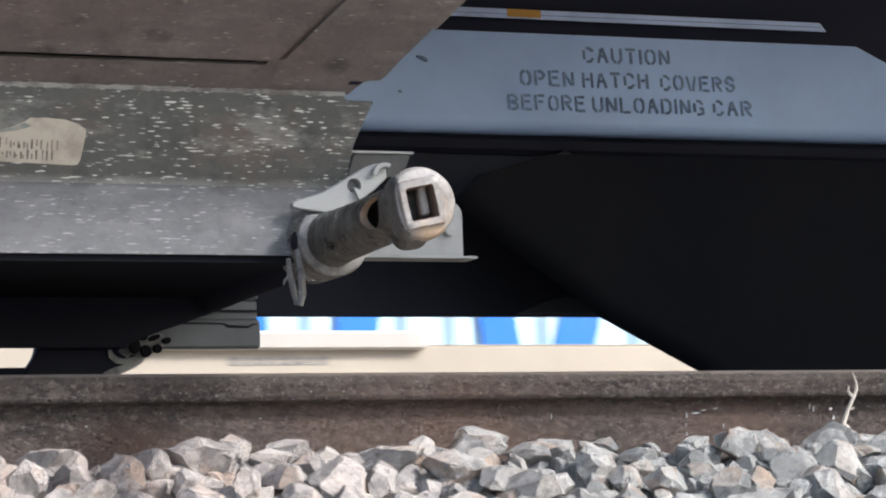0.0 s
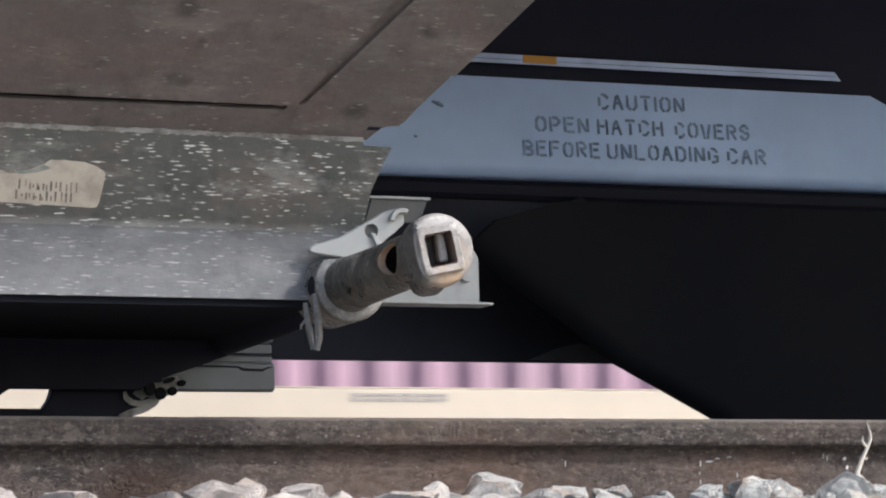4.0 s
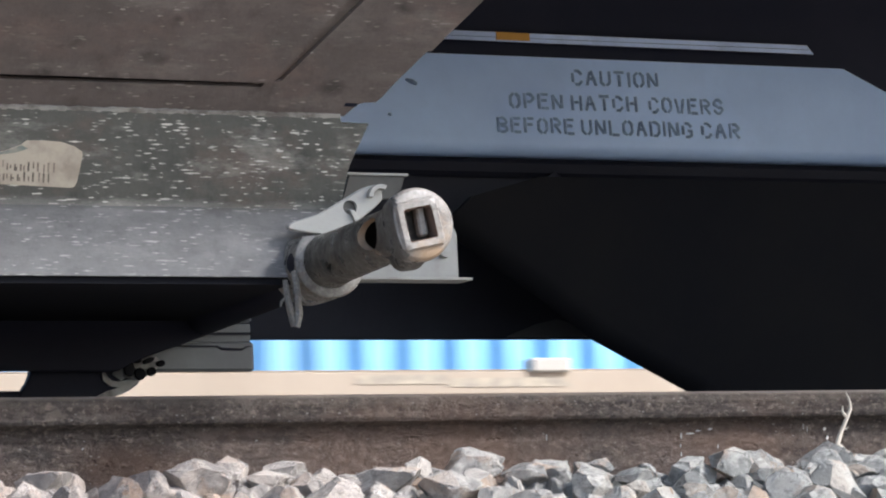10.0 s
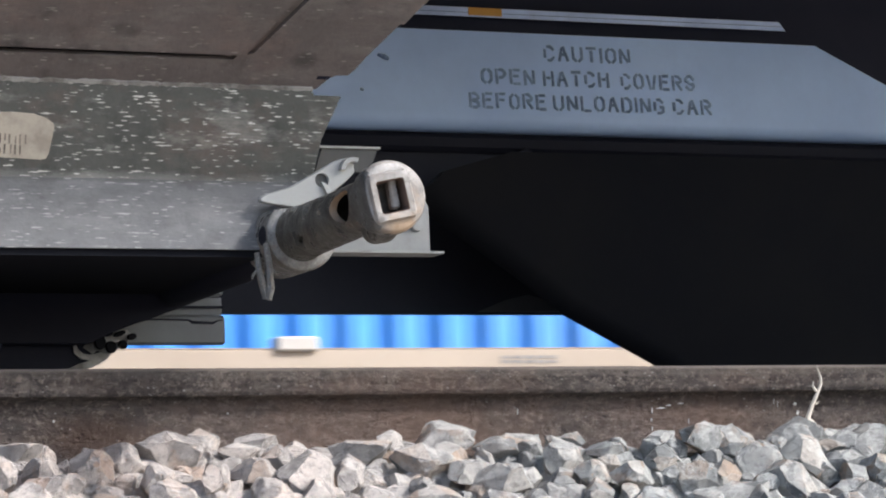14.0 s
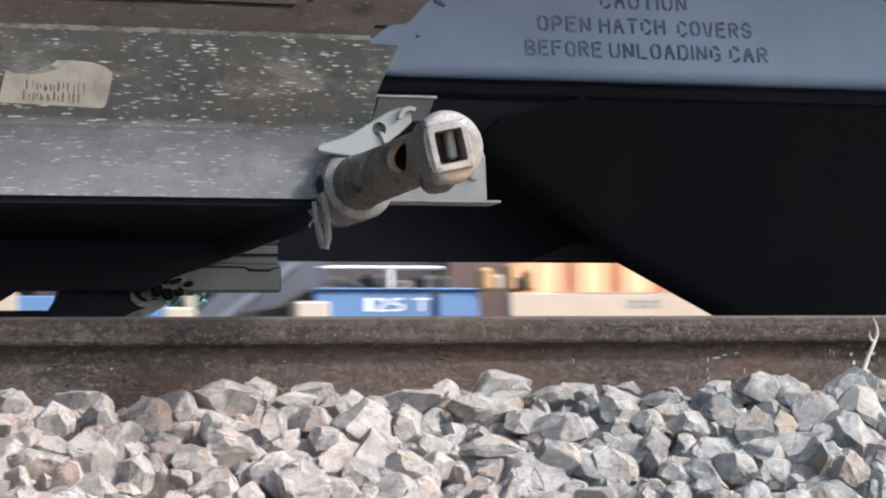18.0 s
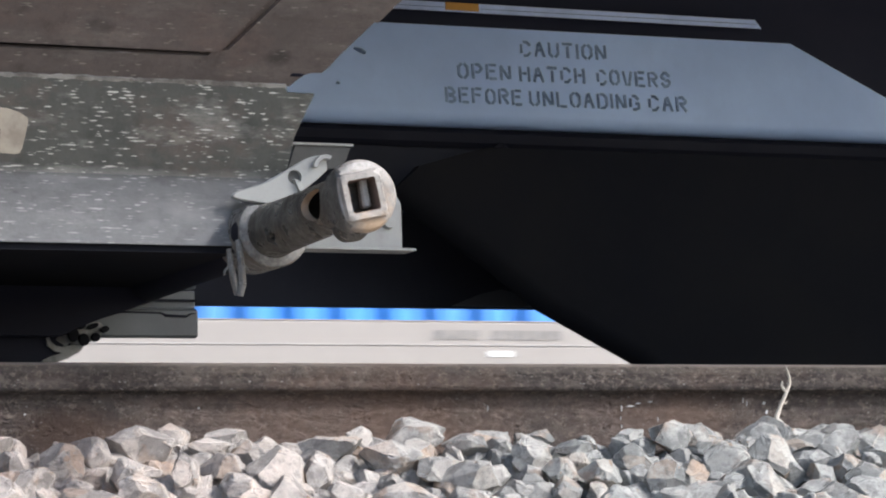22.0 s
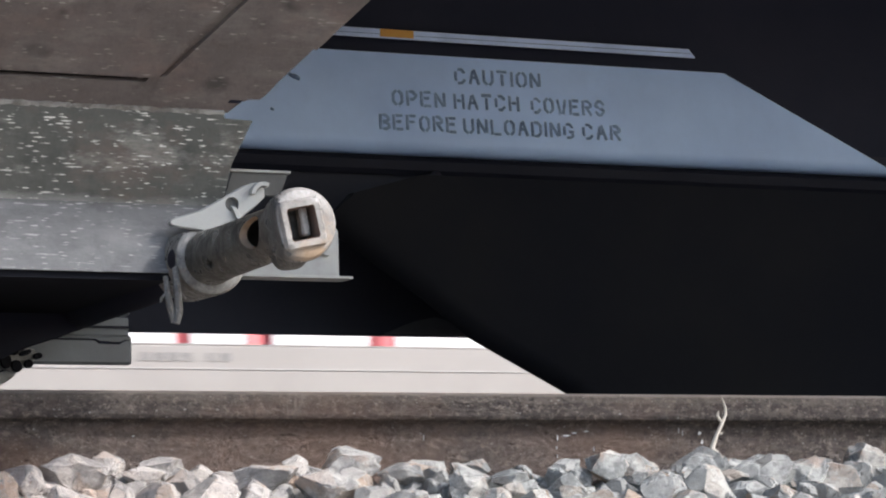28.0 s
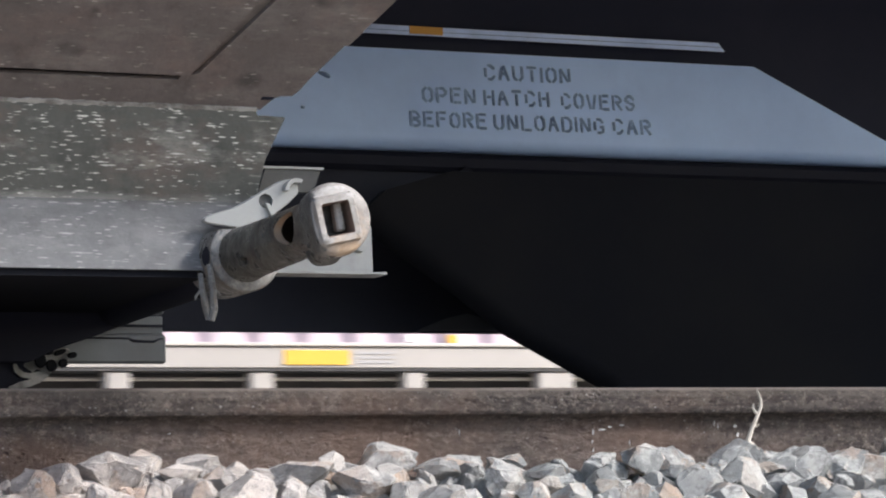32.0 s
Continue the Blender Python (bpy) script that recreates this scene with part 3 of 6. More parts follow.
rail("rail_far", 1.583, RUST_RAIL, "rusty brown steel rail beneath the hopper car", mirrored=True)

GUSSET_DARK = worn_paint("dusty_black_paint", (0.085, 0.085, 0.09), (0.06, 0.06, 0.062), 0.7, scale=8.0, gloss=0.1)

# hopper car: one thing, its steelwork in parts
hopper = thing("covered_hopper_car", "grey covered hopper car with a mud-spattered brown discharge chute", "rail car")

# near side sheet of the discharge chute: it leans out towards the camera's side as it rises
def lean(x, z, out=0.0):
    return (x, -0.14 - (z - 0.47) - out * 0.7071, z - out * 0.7071)


sheet = part("chute_side_sheet", prism([lean(-1.7, 0.47), lean(-0.1915, 0.47), lean(-0.172, 0.4875), lean(-0.159, 0.4915), lean(-0.1395, 0.4925), lean(-0.1304, 0.5002), lean(-0.1162, 0.519), lean(0.466, 1.16), lean(-1.7, 1.16)], (0, 0.007, 0.007)), BROWN_SHEET, hopper, "brown painted steel sheet, spattered with pale mud")
part("sheet_nick", prism([lean(-0.1960, 0.4862, 0.001), lean(-0.1740, 0.4862, 0.001), lean(-0.1715, 0.4905, 0.001), lean(-0.1935, 0.4905, 0.001)], (0, -0.001, -0.001)), BLACK, hopper, "dark gap where the weld stops short")
# a real slit under the stiffening plate, open to the dark inside of the chute
cut(sheet, prism([lean(-1.9, 0.5070, 0.02), lean(-0.352, 0.5088, 0.02), lean(-0.346, 0.5150, 0.02), lean(-1.9, 0.5165, 0.02)], (0, 0.05, 0.05)))
# a slanting trough between the wide plate and the corner plate
cut(sheet, prism([lean(-0.3300, 0.5165, 0.02), lean(-0.3180, 0.5185, 0.02), lean(-0.1420, 0.7085, 0.02), lean(-0.1780, 0.7085, 0.02)], (0, 0.05, 0.05)))

# added black sheets that stop sky light showing through the slit
part("chute_light_stop", prism([lean(-1.7, 0.48, -0.05), lean(-0.25, 0.48, -0.05), lean(0.36, 1.16, -0.05), lean(-1.7, 1.16, -0.05)], (0, 0.004, 0.004)), BLACK, hopper, "black sheet added to keep the sky out of the chute")
part("chute_light_stop_end", box(-1.705, -1.70, -0.80, 0.4, 0.30, 1.16), BLACK, hopper)


def raised_plate(low, high):
    """A plate proud of the sheet: outlines of its foot and its face as (x, z, height)."""
    bm = bmesh.new()
    low = [bm.verts.new(lean(x, z, out)) for x, z, out in low]
    high = [bm.verts.new(lean(x, z, out)) for x, z, out in high]
    bm.faces.new(high)
    for k in range(4):
        bm.faces.new((low[k], low[(k + 1) % 4], high[(k + 1) % 4], high[k]))
    bm.faces.new(low)
    return bm


part("trough_floor", raised_plate([(-0.370, 0.500, -0.024), (-0.290, 0.500, -0.024), (-0.085, 0.730, -0.024), (-0.215, 0.730, -0.024)], [(-0.370, 0.500, -0.0090), (-0.290, 0.500, -0.0090), (-0.085, 0.730, -0.0090), (-0.215, 0.730, -0.0090)]), BROWN_SHEET, hopper, "brown floor of the slanting trough")
part("stiffening_plate", raised_plate([(-1.7, 0.5175, 0), (-0.3345, 0.5175, 0), (-0.1790, 0.7085, 0), (-1.7, 0.7085, 0)], [(-1.7, 0.5178, 0.004), (-0.3365, 0.5178, 0.003), (-0.1800, 0.7082, 0.004), (-1.7, 0.7082, 0.004)]), BROWN_SHEET, hopper, "brown plate welded flat on the chute side")
part("corner_plate", raised_plate([(-0.260, 0.570, 0), (-0.063, 0.570, 0), (0.061, 0.7085, 0), (-0.135, 0.7085, 0)], [(-0.245, 0.5705, 0.001), (-0.064, 0.5705, 0.001), (0.060, 0.7082, 0.001), (-0.120, 0.7082, 0.001)]), BROWN_SHEET, hopper, "thin brown corner plate")
random.seed(5)
part("weld_bead", tube([lean(-1.7 + 0.0077 * k, 0.470 + random.uniform(-0.0012, 0.0012), 0.002) for k in range(196)], [random.uniform(0.0046, 0.0068) for k in range(196)], 7), WELD, hopper, "rough grey weld bead", True)
part("weld_bead", tube([lean(-1.7 + 0.0155 * k, 0.708 + random.uniform(-0.0015, 0.0015), 0.006) for k in range(98)], [random.uniform(0.0035, 0.006) for k in range(98)], 7), WELD, hopper, "", True)
part("chute_end_sheet", prism([(-0.205, -0.14, 0.47), (0.411, -0.83, 1.16), (0.411, 2.27, 1.16), (-0.205, 1.58, 0.47)], (-0.008, 0, 0.008)), BLACK, hopper, "shaded end sheet of the chute")

# flange under the chute, dished, and the gate frame below it
part("chute_flange", prism([(-1.7, -0.146, 0.466), (-0.200, -0.146, 0.466), (-0.196, -0.1437, 0.458), (-0.147, -0.1434, 0.457), (-0.1775, -0.1231, 0.3855), (-0.190, -0.102, 0.311), (-1.7, -0.102, 0.311)], (0, 0.009, 0.003)), OLIVE_FLANGE, hopper, "dark olive flange covered in pale flecks")
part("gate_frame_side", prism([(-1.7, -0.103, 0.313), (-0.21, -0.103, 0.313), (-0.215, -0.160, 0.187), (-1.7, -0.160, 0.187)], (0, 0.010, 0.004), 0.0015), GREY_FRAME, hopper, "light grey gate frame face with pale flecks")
part("gate_pan", box(-1.7, -0.30, -0.152, 0.51, 0.176, 0.192, 0.0), BLACK_CHUTE, hopper, "sliding gate pan, blackened for the shade under the car")
part("gate_beam", prism(xz([(-0.137, 0.208), (-0.1663, 0.1940), (-0.2469, 0.1566), (-0.3038, 0.1326), (-0.3601, 0.1145), (-0.3937, 0.1015), (-0.4272, 0.0850), (-0.440, 0.0805), (-0.6818, 0.0814), (-0.7087, 0.0644), (-0.80, 0.006), (-1.70, 0.006), (-1.70, 0.208)], 0.488), (0, 0.011, 0), 0.002), BLACK, hopper, "black gate beam with a slanting end")

# outlet box with ridges
part("outlet_box_lower", box(-0.40, -0.1445, 0.56, 0.578, 0.0845, 0.142, 0.005), BOX_GREY, hopper, "blue-grey outlet box edge")
part("outlet_box_middle", box(-0.40, -0.1475, 0.572, 0.585, 0.1425, 0.178, 0.002), BOX_GREY, hopper)
part("outlet_box_upper", box(-0.40, -0.1460, 0.565, 0.59, 0.181, 0.235, 0.004), BOX_GREY, hopper)
part("box_seam", tube([(-0.40, 0.559, 0.1345), (-0.27, 0.559, 0.1335), (-0.22, 0.559, 0.1330), (-0.211, 0.559, 0.1280), (-0.170, 0.559, 0.1265), (-0.160, 0.559, 0.1320), (-0.150, 0.559, 0.1325)], [0.0022, 0.0018, 0.0018, 0.0030, 0.0024, 0.0016, 0.0008], 6), BLACK, hopper, "cracked dark seam")
part("box_seam", box(-0.40, -0.1455, 0.563, 0.573, 0.1565, 0.1605), BLACK, hopper)

# capstan: the shaft runs straight across the car and ends in a square socket
AX, AZ = -0.236, 0.222


def sag(bm):
    """The shaft hangs a little: it sinks and drifts aside behind the head."""
    for v in bm.verts:
        k = max(0.0, (v.co.y + 0.58) / 0.38)
        v.co.x, v.co.z = v.co.x - 0.0095 * k, v.co.z - 0.0105 * k
    return bm


bm = lathe([(-0.575, 0.030), (-0.575, 0.0425), (-0.40, 0.0435), (-0.30, 0.0445), (-0.24, 0.0455), (-0.205, 0.0475), (-0.195, 0.0475), (-0.10, 0.043)], (AX, 0, AZ))
capstan = part("capstan_shaft", sag(bm), CAST, hopper, "dull cast steel operating shaft", True)
part("drive_shaft", sag(lathe([(-0.10, 0.03), (-0.09, 0.0445), (0.30, 0.0425), (0.86, 0.042), (0.88, 0.03)], (AX, 0, AZ), steps=28)), BLACK, capstan, "black drive shaft under the gate", True)
# the shaft is hollow at its end: an oval hole opens into the dark bore
cut(capstan, lathe([(-0.565, 0.034), (-0.38, 0.034)], (AX, 0, AZ), "y", 24))
cut(capstan, oval((AX - 0.040, -0.492, AZ - 0.002), 0.034, 0.042, 0.0255, 32))
cut(capstan, oval((AX - 0.049, -0.300, AZ - 0.032), 0.011, 0.013, 0.0065, 12))
capstan.data.materials.append(CAST_RUST)
for f in capstan.data.polygons:
    if -0.545 < f.center.y < -0.45 and 0.030 < math.hypot(f.center.x - AX, f.center.z - AZ) < 0.0420 and f.center.x < AX:
        f.material_index = 1


def socket_head():
    """The cast head with its square socket: a rounded drum whose front is a square ring."""
    bm = bmesh.new()
    steps, rings = 48, []

    def ring(y, r, square=0.0, half=0.0, turn=0.0):
        out = []
        for k in range(steps):
            a = 2 * math.pi * (k + 0.5) / steps
            c, s = math.cos(a), math.sin(a)
            q = half / max(abs(c), abs(s))
            rad = r * (1 - square) + q * square
            x, z = rad * c, rad * s
            if square:
                x, z = x * 0.95 - 0.0025, z * 1.05
            # the flank beside the socket is ground flat
            if square == 0 and y < -0.55 and x < -0.0375:
                x = -0.0375 + 0.30 * (x + 0.0375)
            out.append(bm.verts.new((AX + x * math.cos(turn) - z * math.sin(turn), y, AZ - 0.0005 + x * math.sin(turn) + z * math.cos(turn))))
        return out

    tilt = radians(12)
    plan = [(-0.532, 0.0428, 0, 0), (-0.543, 0.0455, 0, 0), (-0.553, 0.0495, 0, 0), (-0.565, 0.0540, 0, 0), (-0.578, 0.0572, 0, 0), (-0.592, 0.0585, 0, 0), (-0.603, 0.0580, 0, 0), (-0.611, 0.0555, 0, 0), (-0.6145, 0.0515, 0, 0),
            (-0.6155, 0.046, 1, 0.0372), (-0.621, 0.046, 1, 0.0358), (-0.6225, 0.046, 1, 0.0340), (-0.6222, 0.046, 1, 0.0250), (-0.620, 0.046, 1, 0.0236), (-0.572, 0.046, 1, 0.0230)]
    for y, r, sq, half in plan:
        rings.append(ring(y, r, sq, half, tilt))
    for a, b in zip(rings, rings[1:]):
        for k in range(steps):
            bm.faces.new((a[k], a[(k + 1) % steps], b[(k + 1) % steps], b[k]))
    bm.faces.new(rings[-1])
    bm.faces.new(rings[0])
    return bm


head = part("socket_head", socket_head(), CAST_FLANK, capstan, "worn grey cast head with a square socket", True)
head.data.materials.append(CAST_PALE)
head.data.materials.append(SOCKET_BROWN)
# light put into the colour: front and right rim paler, left flank darker
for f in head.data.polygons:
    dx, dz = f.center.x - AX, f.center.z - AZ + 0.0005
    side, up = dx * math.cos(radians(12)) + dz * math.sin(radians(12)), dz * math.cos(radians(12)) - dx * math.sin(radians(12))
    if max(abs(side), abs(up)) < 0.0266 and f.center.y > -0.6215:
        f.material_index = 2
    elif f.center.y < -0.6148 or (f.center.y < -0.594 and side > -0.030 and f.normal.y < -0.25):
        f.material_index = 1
part("socket_bar", prism(xz([(-0.2395, 0.2500), (-0.2265, 0.2530), (-0.2180, 0.2055), (-0.2325, 0.2025)], -0.604), (0, 0.02, 0), 0.003), CAST_PALE, head, "pale bar across the socket")


part("head_lug", lathe([(-0.592, 0.0), (-0.588, 0.012), (-0.575, 0.021), (-0.55, 0.026), (-0.515, 0.024), (-0.49, 0.010)], (AX + 0.006, 0, AZ - 0.040)), CAST, head, "dark lug under the head", True)
bm = lathe([(-0.070, 0.058), (-0.080, 0.0645), (-0.196, 0.0645), (-0.203, 0.0625), (-0.206, 0.058), (-0.206, 0.046)], (AX - 0.008, 0, AZ - 0.010), steps=56)
for v in bm.verts:
    # the top of the casting is flat, under the lever
    if v.co.z > AZ + 0.030:
        v.co.z = AZ + 0.030 + 0.12 * (v.co.z - AZ - 0.030)
collar = part("collar", bm, CAST_MID, capstan, "worn grey collar round the shaft with a rusty top", True)
cut(collar, oval((AX - 0.065, -0.180, AZ - 0.013), 0.03, 0.021, 0.0175))
# a black patch just under the surface paints the slot's shade
part("slot_shade_patch", curved_patch(lambda y: 0.0638, -0.178, 0.0225, radians(182), 0.27, (AX - 0.008, AZ - 0.010)), BLACK, collar, "black patch for the shade in the slot")
part("cotter_pin", tube([(-0.3116, -0.209, 0.1930), (-0.3085, -0.211, 0.1659), (-0.3065, -0.211, 0.1421), (-0.3060, -0.211, 0.1183), (-0.3105, -0.210, 0.0985)], [0.0050, 0.0066, 0.0072, 0.0080, 0.0068], 8), PIN_GREY, collar, "bent grey steel cotter pin", True)
part("cotter_leg", tube([(-0.3260, -0.205, 0.1780), (-0.3235, -0.207, 0.1468), (-0.3182, -0.208, 0.1230), (-0.3127, -0.208, 0.1000)], [0.0045, 0.0060, 0.0068, 0.0060], 8), PIN_GREY, collar, "", True)
part("cotter_end", tube([(-0.3190, -0.207, 0.1440), (-0.3290, -0.207, 0.1465), (-0.3345, -0.207, 0.1400), (-0.3360, -0.207, 0.1330)], [0.0025, 0.0030, 0.0028, 0.0015], 6), PIN_GREY, collar, "", True)
part("cotter_end", tube([(-0.3060, -0.207, 0.1560), (-0.2975, -0.207, 0.1460), (-0.2915, -0.207, 0.1390)], [0.0030, 0.0032, 0.0018], 6), PIN_GREY, collar, "", True)

# locking lever over the shaft
lever = part("locking_lever", prism(xz([(-0.3045, 0.2735), (-0.302, 0.2785), (-0.2955, 0.2820), (-0.2481, 0.2970), (-0.2066, 0.3205), (-0.1850, 0.3335), (-0.1700, 0.3420), (-0.1580, 0.3465), (-0.1450, 0.3485), (-0.1336, 0.3470), (-0.1315, 0.3237), (-0.1501, 0.3060), (-0.1869, 0.2780), (-0.2265, 0.2590), (-0.2895, 0.2670), (-0.3010, 0.2695)], -0.162), (0, 0.012, 0), 0.002), PLATE_GREY, hopper, "pale grey locking lever plate")
cut(lever, lathe([(-0.17, 0.0125), (-0.14, 0.0125)], (-0.192, 0, 0.309), "y", 20))
# dark disc set in the hole in place of its shade
part("lever_hole_shade", lathe([(-0.1545, 0.0122), (-0.150, 0.0122)], (-0.192, 0, 0.309), "y", 20), PLATE_DARK, lever, "dark disc for the shade in the hole")
part("lever_stop", prism(xz([(-0.196, 0.305), (-0.187, 0.303), (-0.176, 0.284), (-0.184, 0.279)], -0.170), (0, 0.012, 0), 0.001), PLATE_GREY, lever)
arc = [(-0.139 + r * math.cos(a), 0.326 + r * math.sin(a)) for r, rng in ((0.0225, range(0, 11)), (0.0145, range(10, -1, -1))) for a in [radians(60 + 12 * k) for k in rng]]
part("lever_boss", prism(xz(arc, -0.176), (0, 0.016, 0), 0.001), PLATE_GREY, lever)

# bearing bracket behind the capstan
bracket = part("bearing_bracket", prism(xz([(-0.20, 0.206), (0.068, 0.2045), (0.067, 0.288), (0.060, 0.300), (0.046, 0.306), (-0.20, 0.306)], 0.0), (0, 0.008, 0), 0.0015), PLATE_GREY, hopper, "light grey bracket plate")
part("bracket_flange", box(-0.20, 0.083, -0.030, 0.030, 0.2000, 0.2045, 0.0006), PLATE_GREY, bracket, "narrow bottom flange")
part("bracket_bolt", lathe([(-0.014, 0.0), (-0.013, 0.011), (0.0, 0.013), (0.0, 0.0)], (0.040, 0.0, 0.254), "y", 14), PLATE_GREY, bracket, "", True)
# upright plate; the underside shade is in its dark colour
part("bracket_top_web", prism(xz([(-0.15, 0.345), (-0.045, 0.348), (-0.030, 0.388), (-0.135, 0.391)], -0.004), (0, 0.008, 0), 0.001), PLATE_DARK, hopper, "grey upper bracket, coloured dark for its shaded underside")
part("bracket_top_flange", box(-0.145, -0.026, -0.010, 0.02, 0.3885, 0.393, 0.0006), PLATE_GREY, hopper)

# pinion casting and rack teeth under the gate
def ribbon(points, width, y, deep):
    """A flat strip that follows points (x, z)."""
    left, right = [], []
    points = [Vector(p) for p in points]
    for k, p in enumerate(points):
        way = (points[min(k + 1, len(points) - 1)] - points[max(k - 1, 0)]).normalized()
        w = width * (0.5 if 0 < k < len(points) - 1 else 0.25)
        left.append((p.x - way.y * w, p.y + way.x * w))
        right.append((p.x + way.y * w, p.y - way.x * w))
    return prism(xz(left + right[::-1], y), (0, deep, 0))


pinion = part("pinion", prism(xz([(-0.600, 0.17), (-0.596, 0.0815), (-0.602, 0.064), (-0.6125, 0.0490), (-0.622, 0.030), (-0.445, 0.030), (-0.412, 0.050), (-0.395, 0.066), (-0.388, 0.090), (-0.388, 0.17)], 0.52), (0, 0.03, 0), 0.003), BLACK, hopper, "black pinion housing")
part("brake_rod", box(-1.7, -0.60, 0.53, 0.55, 0.028, 0.0475, 0.003), BLACK, hopper, "black brake rod under the gate")
part("pinion_rim", ribbon([(-0.4575, 0.0800), (-0.4540, 0.0680), (-0.4430, 0.0590), (-0.4290, 0.0570), (-0.4150, 0.0595), (-0.4010, 0.0660)], 0.011, 0.514, 0.012), RIM_GREY, pinion, "worn grey rim of the pinion")
part("pinion_rim", ribbon([(-0.4680, 0.0330), (-0.4480, 0.0385), (-0.4290, 0.0440), (-0.4130, 0.0510), (-0.3990, 0.0600), (-0.3880, 0.0700)], 0.014, 0.511, 0.012), RIM_GREY, pinion)
part("pinion_rim", prism(xz([(-0.4400, 0.0760), (-0.4220, 0.0640), (-0.4120, 0.0720), (-0.4180, 0.0920), (-0.4290, 0.0950)], 0.517), (0, 0.012, 0)), RIM_GREY, pinion)
gear = part("gear_segment", prism(xz([(-0.4230, 0.1010), (-0.4200, 0.0720), (-0.4031, 0.0660), (-0.3860, 0.0670), (-0.3753, 0.0720), (-0.3560, 0.0850), (-0.3500, 0.1000), (-0.3560, 0.1090), (-0.3800, 0.1110)], 0.505), (0, 0.010, 0), 0.001), RIM_GREY, hopper, "worn grey gear segment")
for gx, gz, rx, rz, turn in ((-0.4120, 0.0850, 0.0105, 0.0145, 0.1), (-0.3910, 0.0755, 0.0100, 0.0120, 0.3), (-0.3680, 0.0800, 0.0085, 0.0085, 0.6), (-0.3500, 0.0955, 0.0085, 0.0060, 0.2), (-0.3739, 0.1010, 0.0120, 0.0050, 0.35), (-0.3960, 0.1020, 0.0085, 0.0060, 0.1)):
    ring = [(rx * math.cos(2 * math.pi * k / 14), rz * math.sin(2 * math.pi * k / 14)) for k in range(14)]
    part("gear_tooth", prism(xz([(gx + x * math.cos(turn) - z * math.sin(turn), gz + x * math.sin(turn) + z * math.cos(turn)) for x, z in ring], 0.494), (0, 0.012, 0), 0.001), BLACK_CHUTE, gear)

# label plate on the flange; its small print is shown as bars
def on_flange(x, z, out):
    return (x, -0.102 - (z - 0.311) * 0.2839 - out, z)


label = part("maker_label", prism([on_flange(x, z, 0.0005) for x, z in ((-0.8395, 0.3461), (-0.7664, 0.3443), (-0.6700, 0.3410), (-0.6610, 0.3425), (-0.6565, 0.3510), (-0.6525, 0.3712), (-0.6490, 0.3945), (-0.6500, 0.4000), (-0.6640, 0.4085), (-0.6850, 0.4145), (-0.7127, 0.4161), (-0.7443, 0.4160), (-0.7525, 0.4094), (-0.7786, 0.3986), (-0.8087, 0.3932), (-0.8180, 0.3970), (-0.8288, 0.3971))], (0, -0.0015, -0.0005)), LABEL, hopper, "torn aged cream label with faded print")
part("label_stain", prism([on_flange(x, z, 0.0020) for x, z in ((-0.806, 0.3935), (-0.779, 0.3975), (-0.753, 0.4075), (-0.742, 0.4020), (-0.765, 0.3945), (-0.790, 0.3915))], (0, -0.0006, 0)), LABEL_TEAL, label, "faded teal stain")
part("label_curl", prism([on_flange(x, z, 0.0020) for x, z in ((-0.822, 0.3965), (-0.812, 0.3925), (-0.801, 0.3960), (-0.806, 0.3975), (-0.812, 0.3945))], (0, -0.003, 0)), LABEL_INK, label)
random.seed(9)
for x0, z0, widths in ((-0.7955, 0.3675, (17, 12, 9, 12, 15, 17, 16)), (-0.8000, 0.3510, (16, 12, 10, 10, 14, 17, 15))):
    x = x0
    for k, w in enumerate(widths):
        w, tall = w * 0.001, 0.0155 if k in (0, 4, 5, 6) else 0.0110
        base = z0 - 0.035 * (x - x0)
        for a, b, c, d in ((0.001, 0.0042, 0.0, 1.0), (w - 0.0052, w - 0.0028, random.choice((0.0, 0.3)), random.choice((0.55, 0.8, 1.0)))):
            top = base + tall * d
            quad = ((x + a, base + tall * c), (x + b, base + tall * c), (x + b, top), (x + a, top))
            part("print_bar", prism([on_flange(p, q, 0.0022) for p, q in quad], (0, -0.0006, 0)), LABEL_INK, label)
        x += w + 0.0008

# centre sill, stencilled panel and reflective strip
part("center_sill", box(-0.4, 6.0, 1.375, 1.395, 0.219, 0.70, 0.002), SILL_BLACK, hopper, "black centre sill in shadow")
part("sill_flange", box(-0.4, 6.0, 1.352, 1.375, 0.600, 0.644, 0.011), BLACK, hopper)
part("sill_gusset", prism(xz([(0.70, 0.2185), (0.775, 0.248), (0.825, 0.259), (0.885, 0.243), (0.91, 0.2185)], 1.30), (0, 0.01, 0)), GUSSET_DARK, hopper, "dusty black gusset")
bm = prism([(-0.3, y, z) for y, z in ((1.355, 0.8895), (1.3287, 0.676), (1.3290, 0.669), (1.3312, 0.661), (1.3355, 0.654), (1.342, 0.649), (1.352, 0.6465), (1.366, 0.646), (1.366, 0.650), (1.352, 0.654), (1.340, 0.666), (1.338, 0.677), (1.363, 0.8895))], (2.4, 0, 0))
for v in bm.verts:
    if v.co.x > 1.0:
        v.co.x = 2.139 - (v.co.z - 0.647) / 0.2425 * 0.49
caution = part("caution_panel", bm, PANEL_BLUE, hopper, "pale blue-grey panel with black stencilled caution lettering", True)
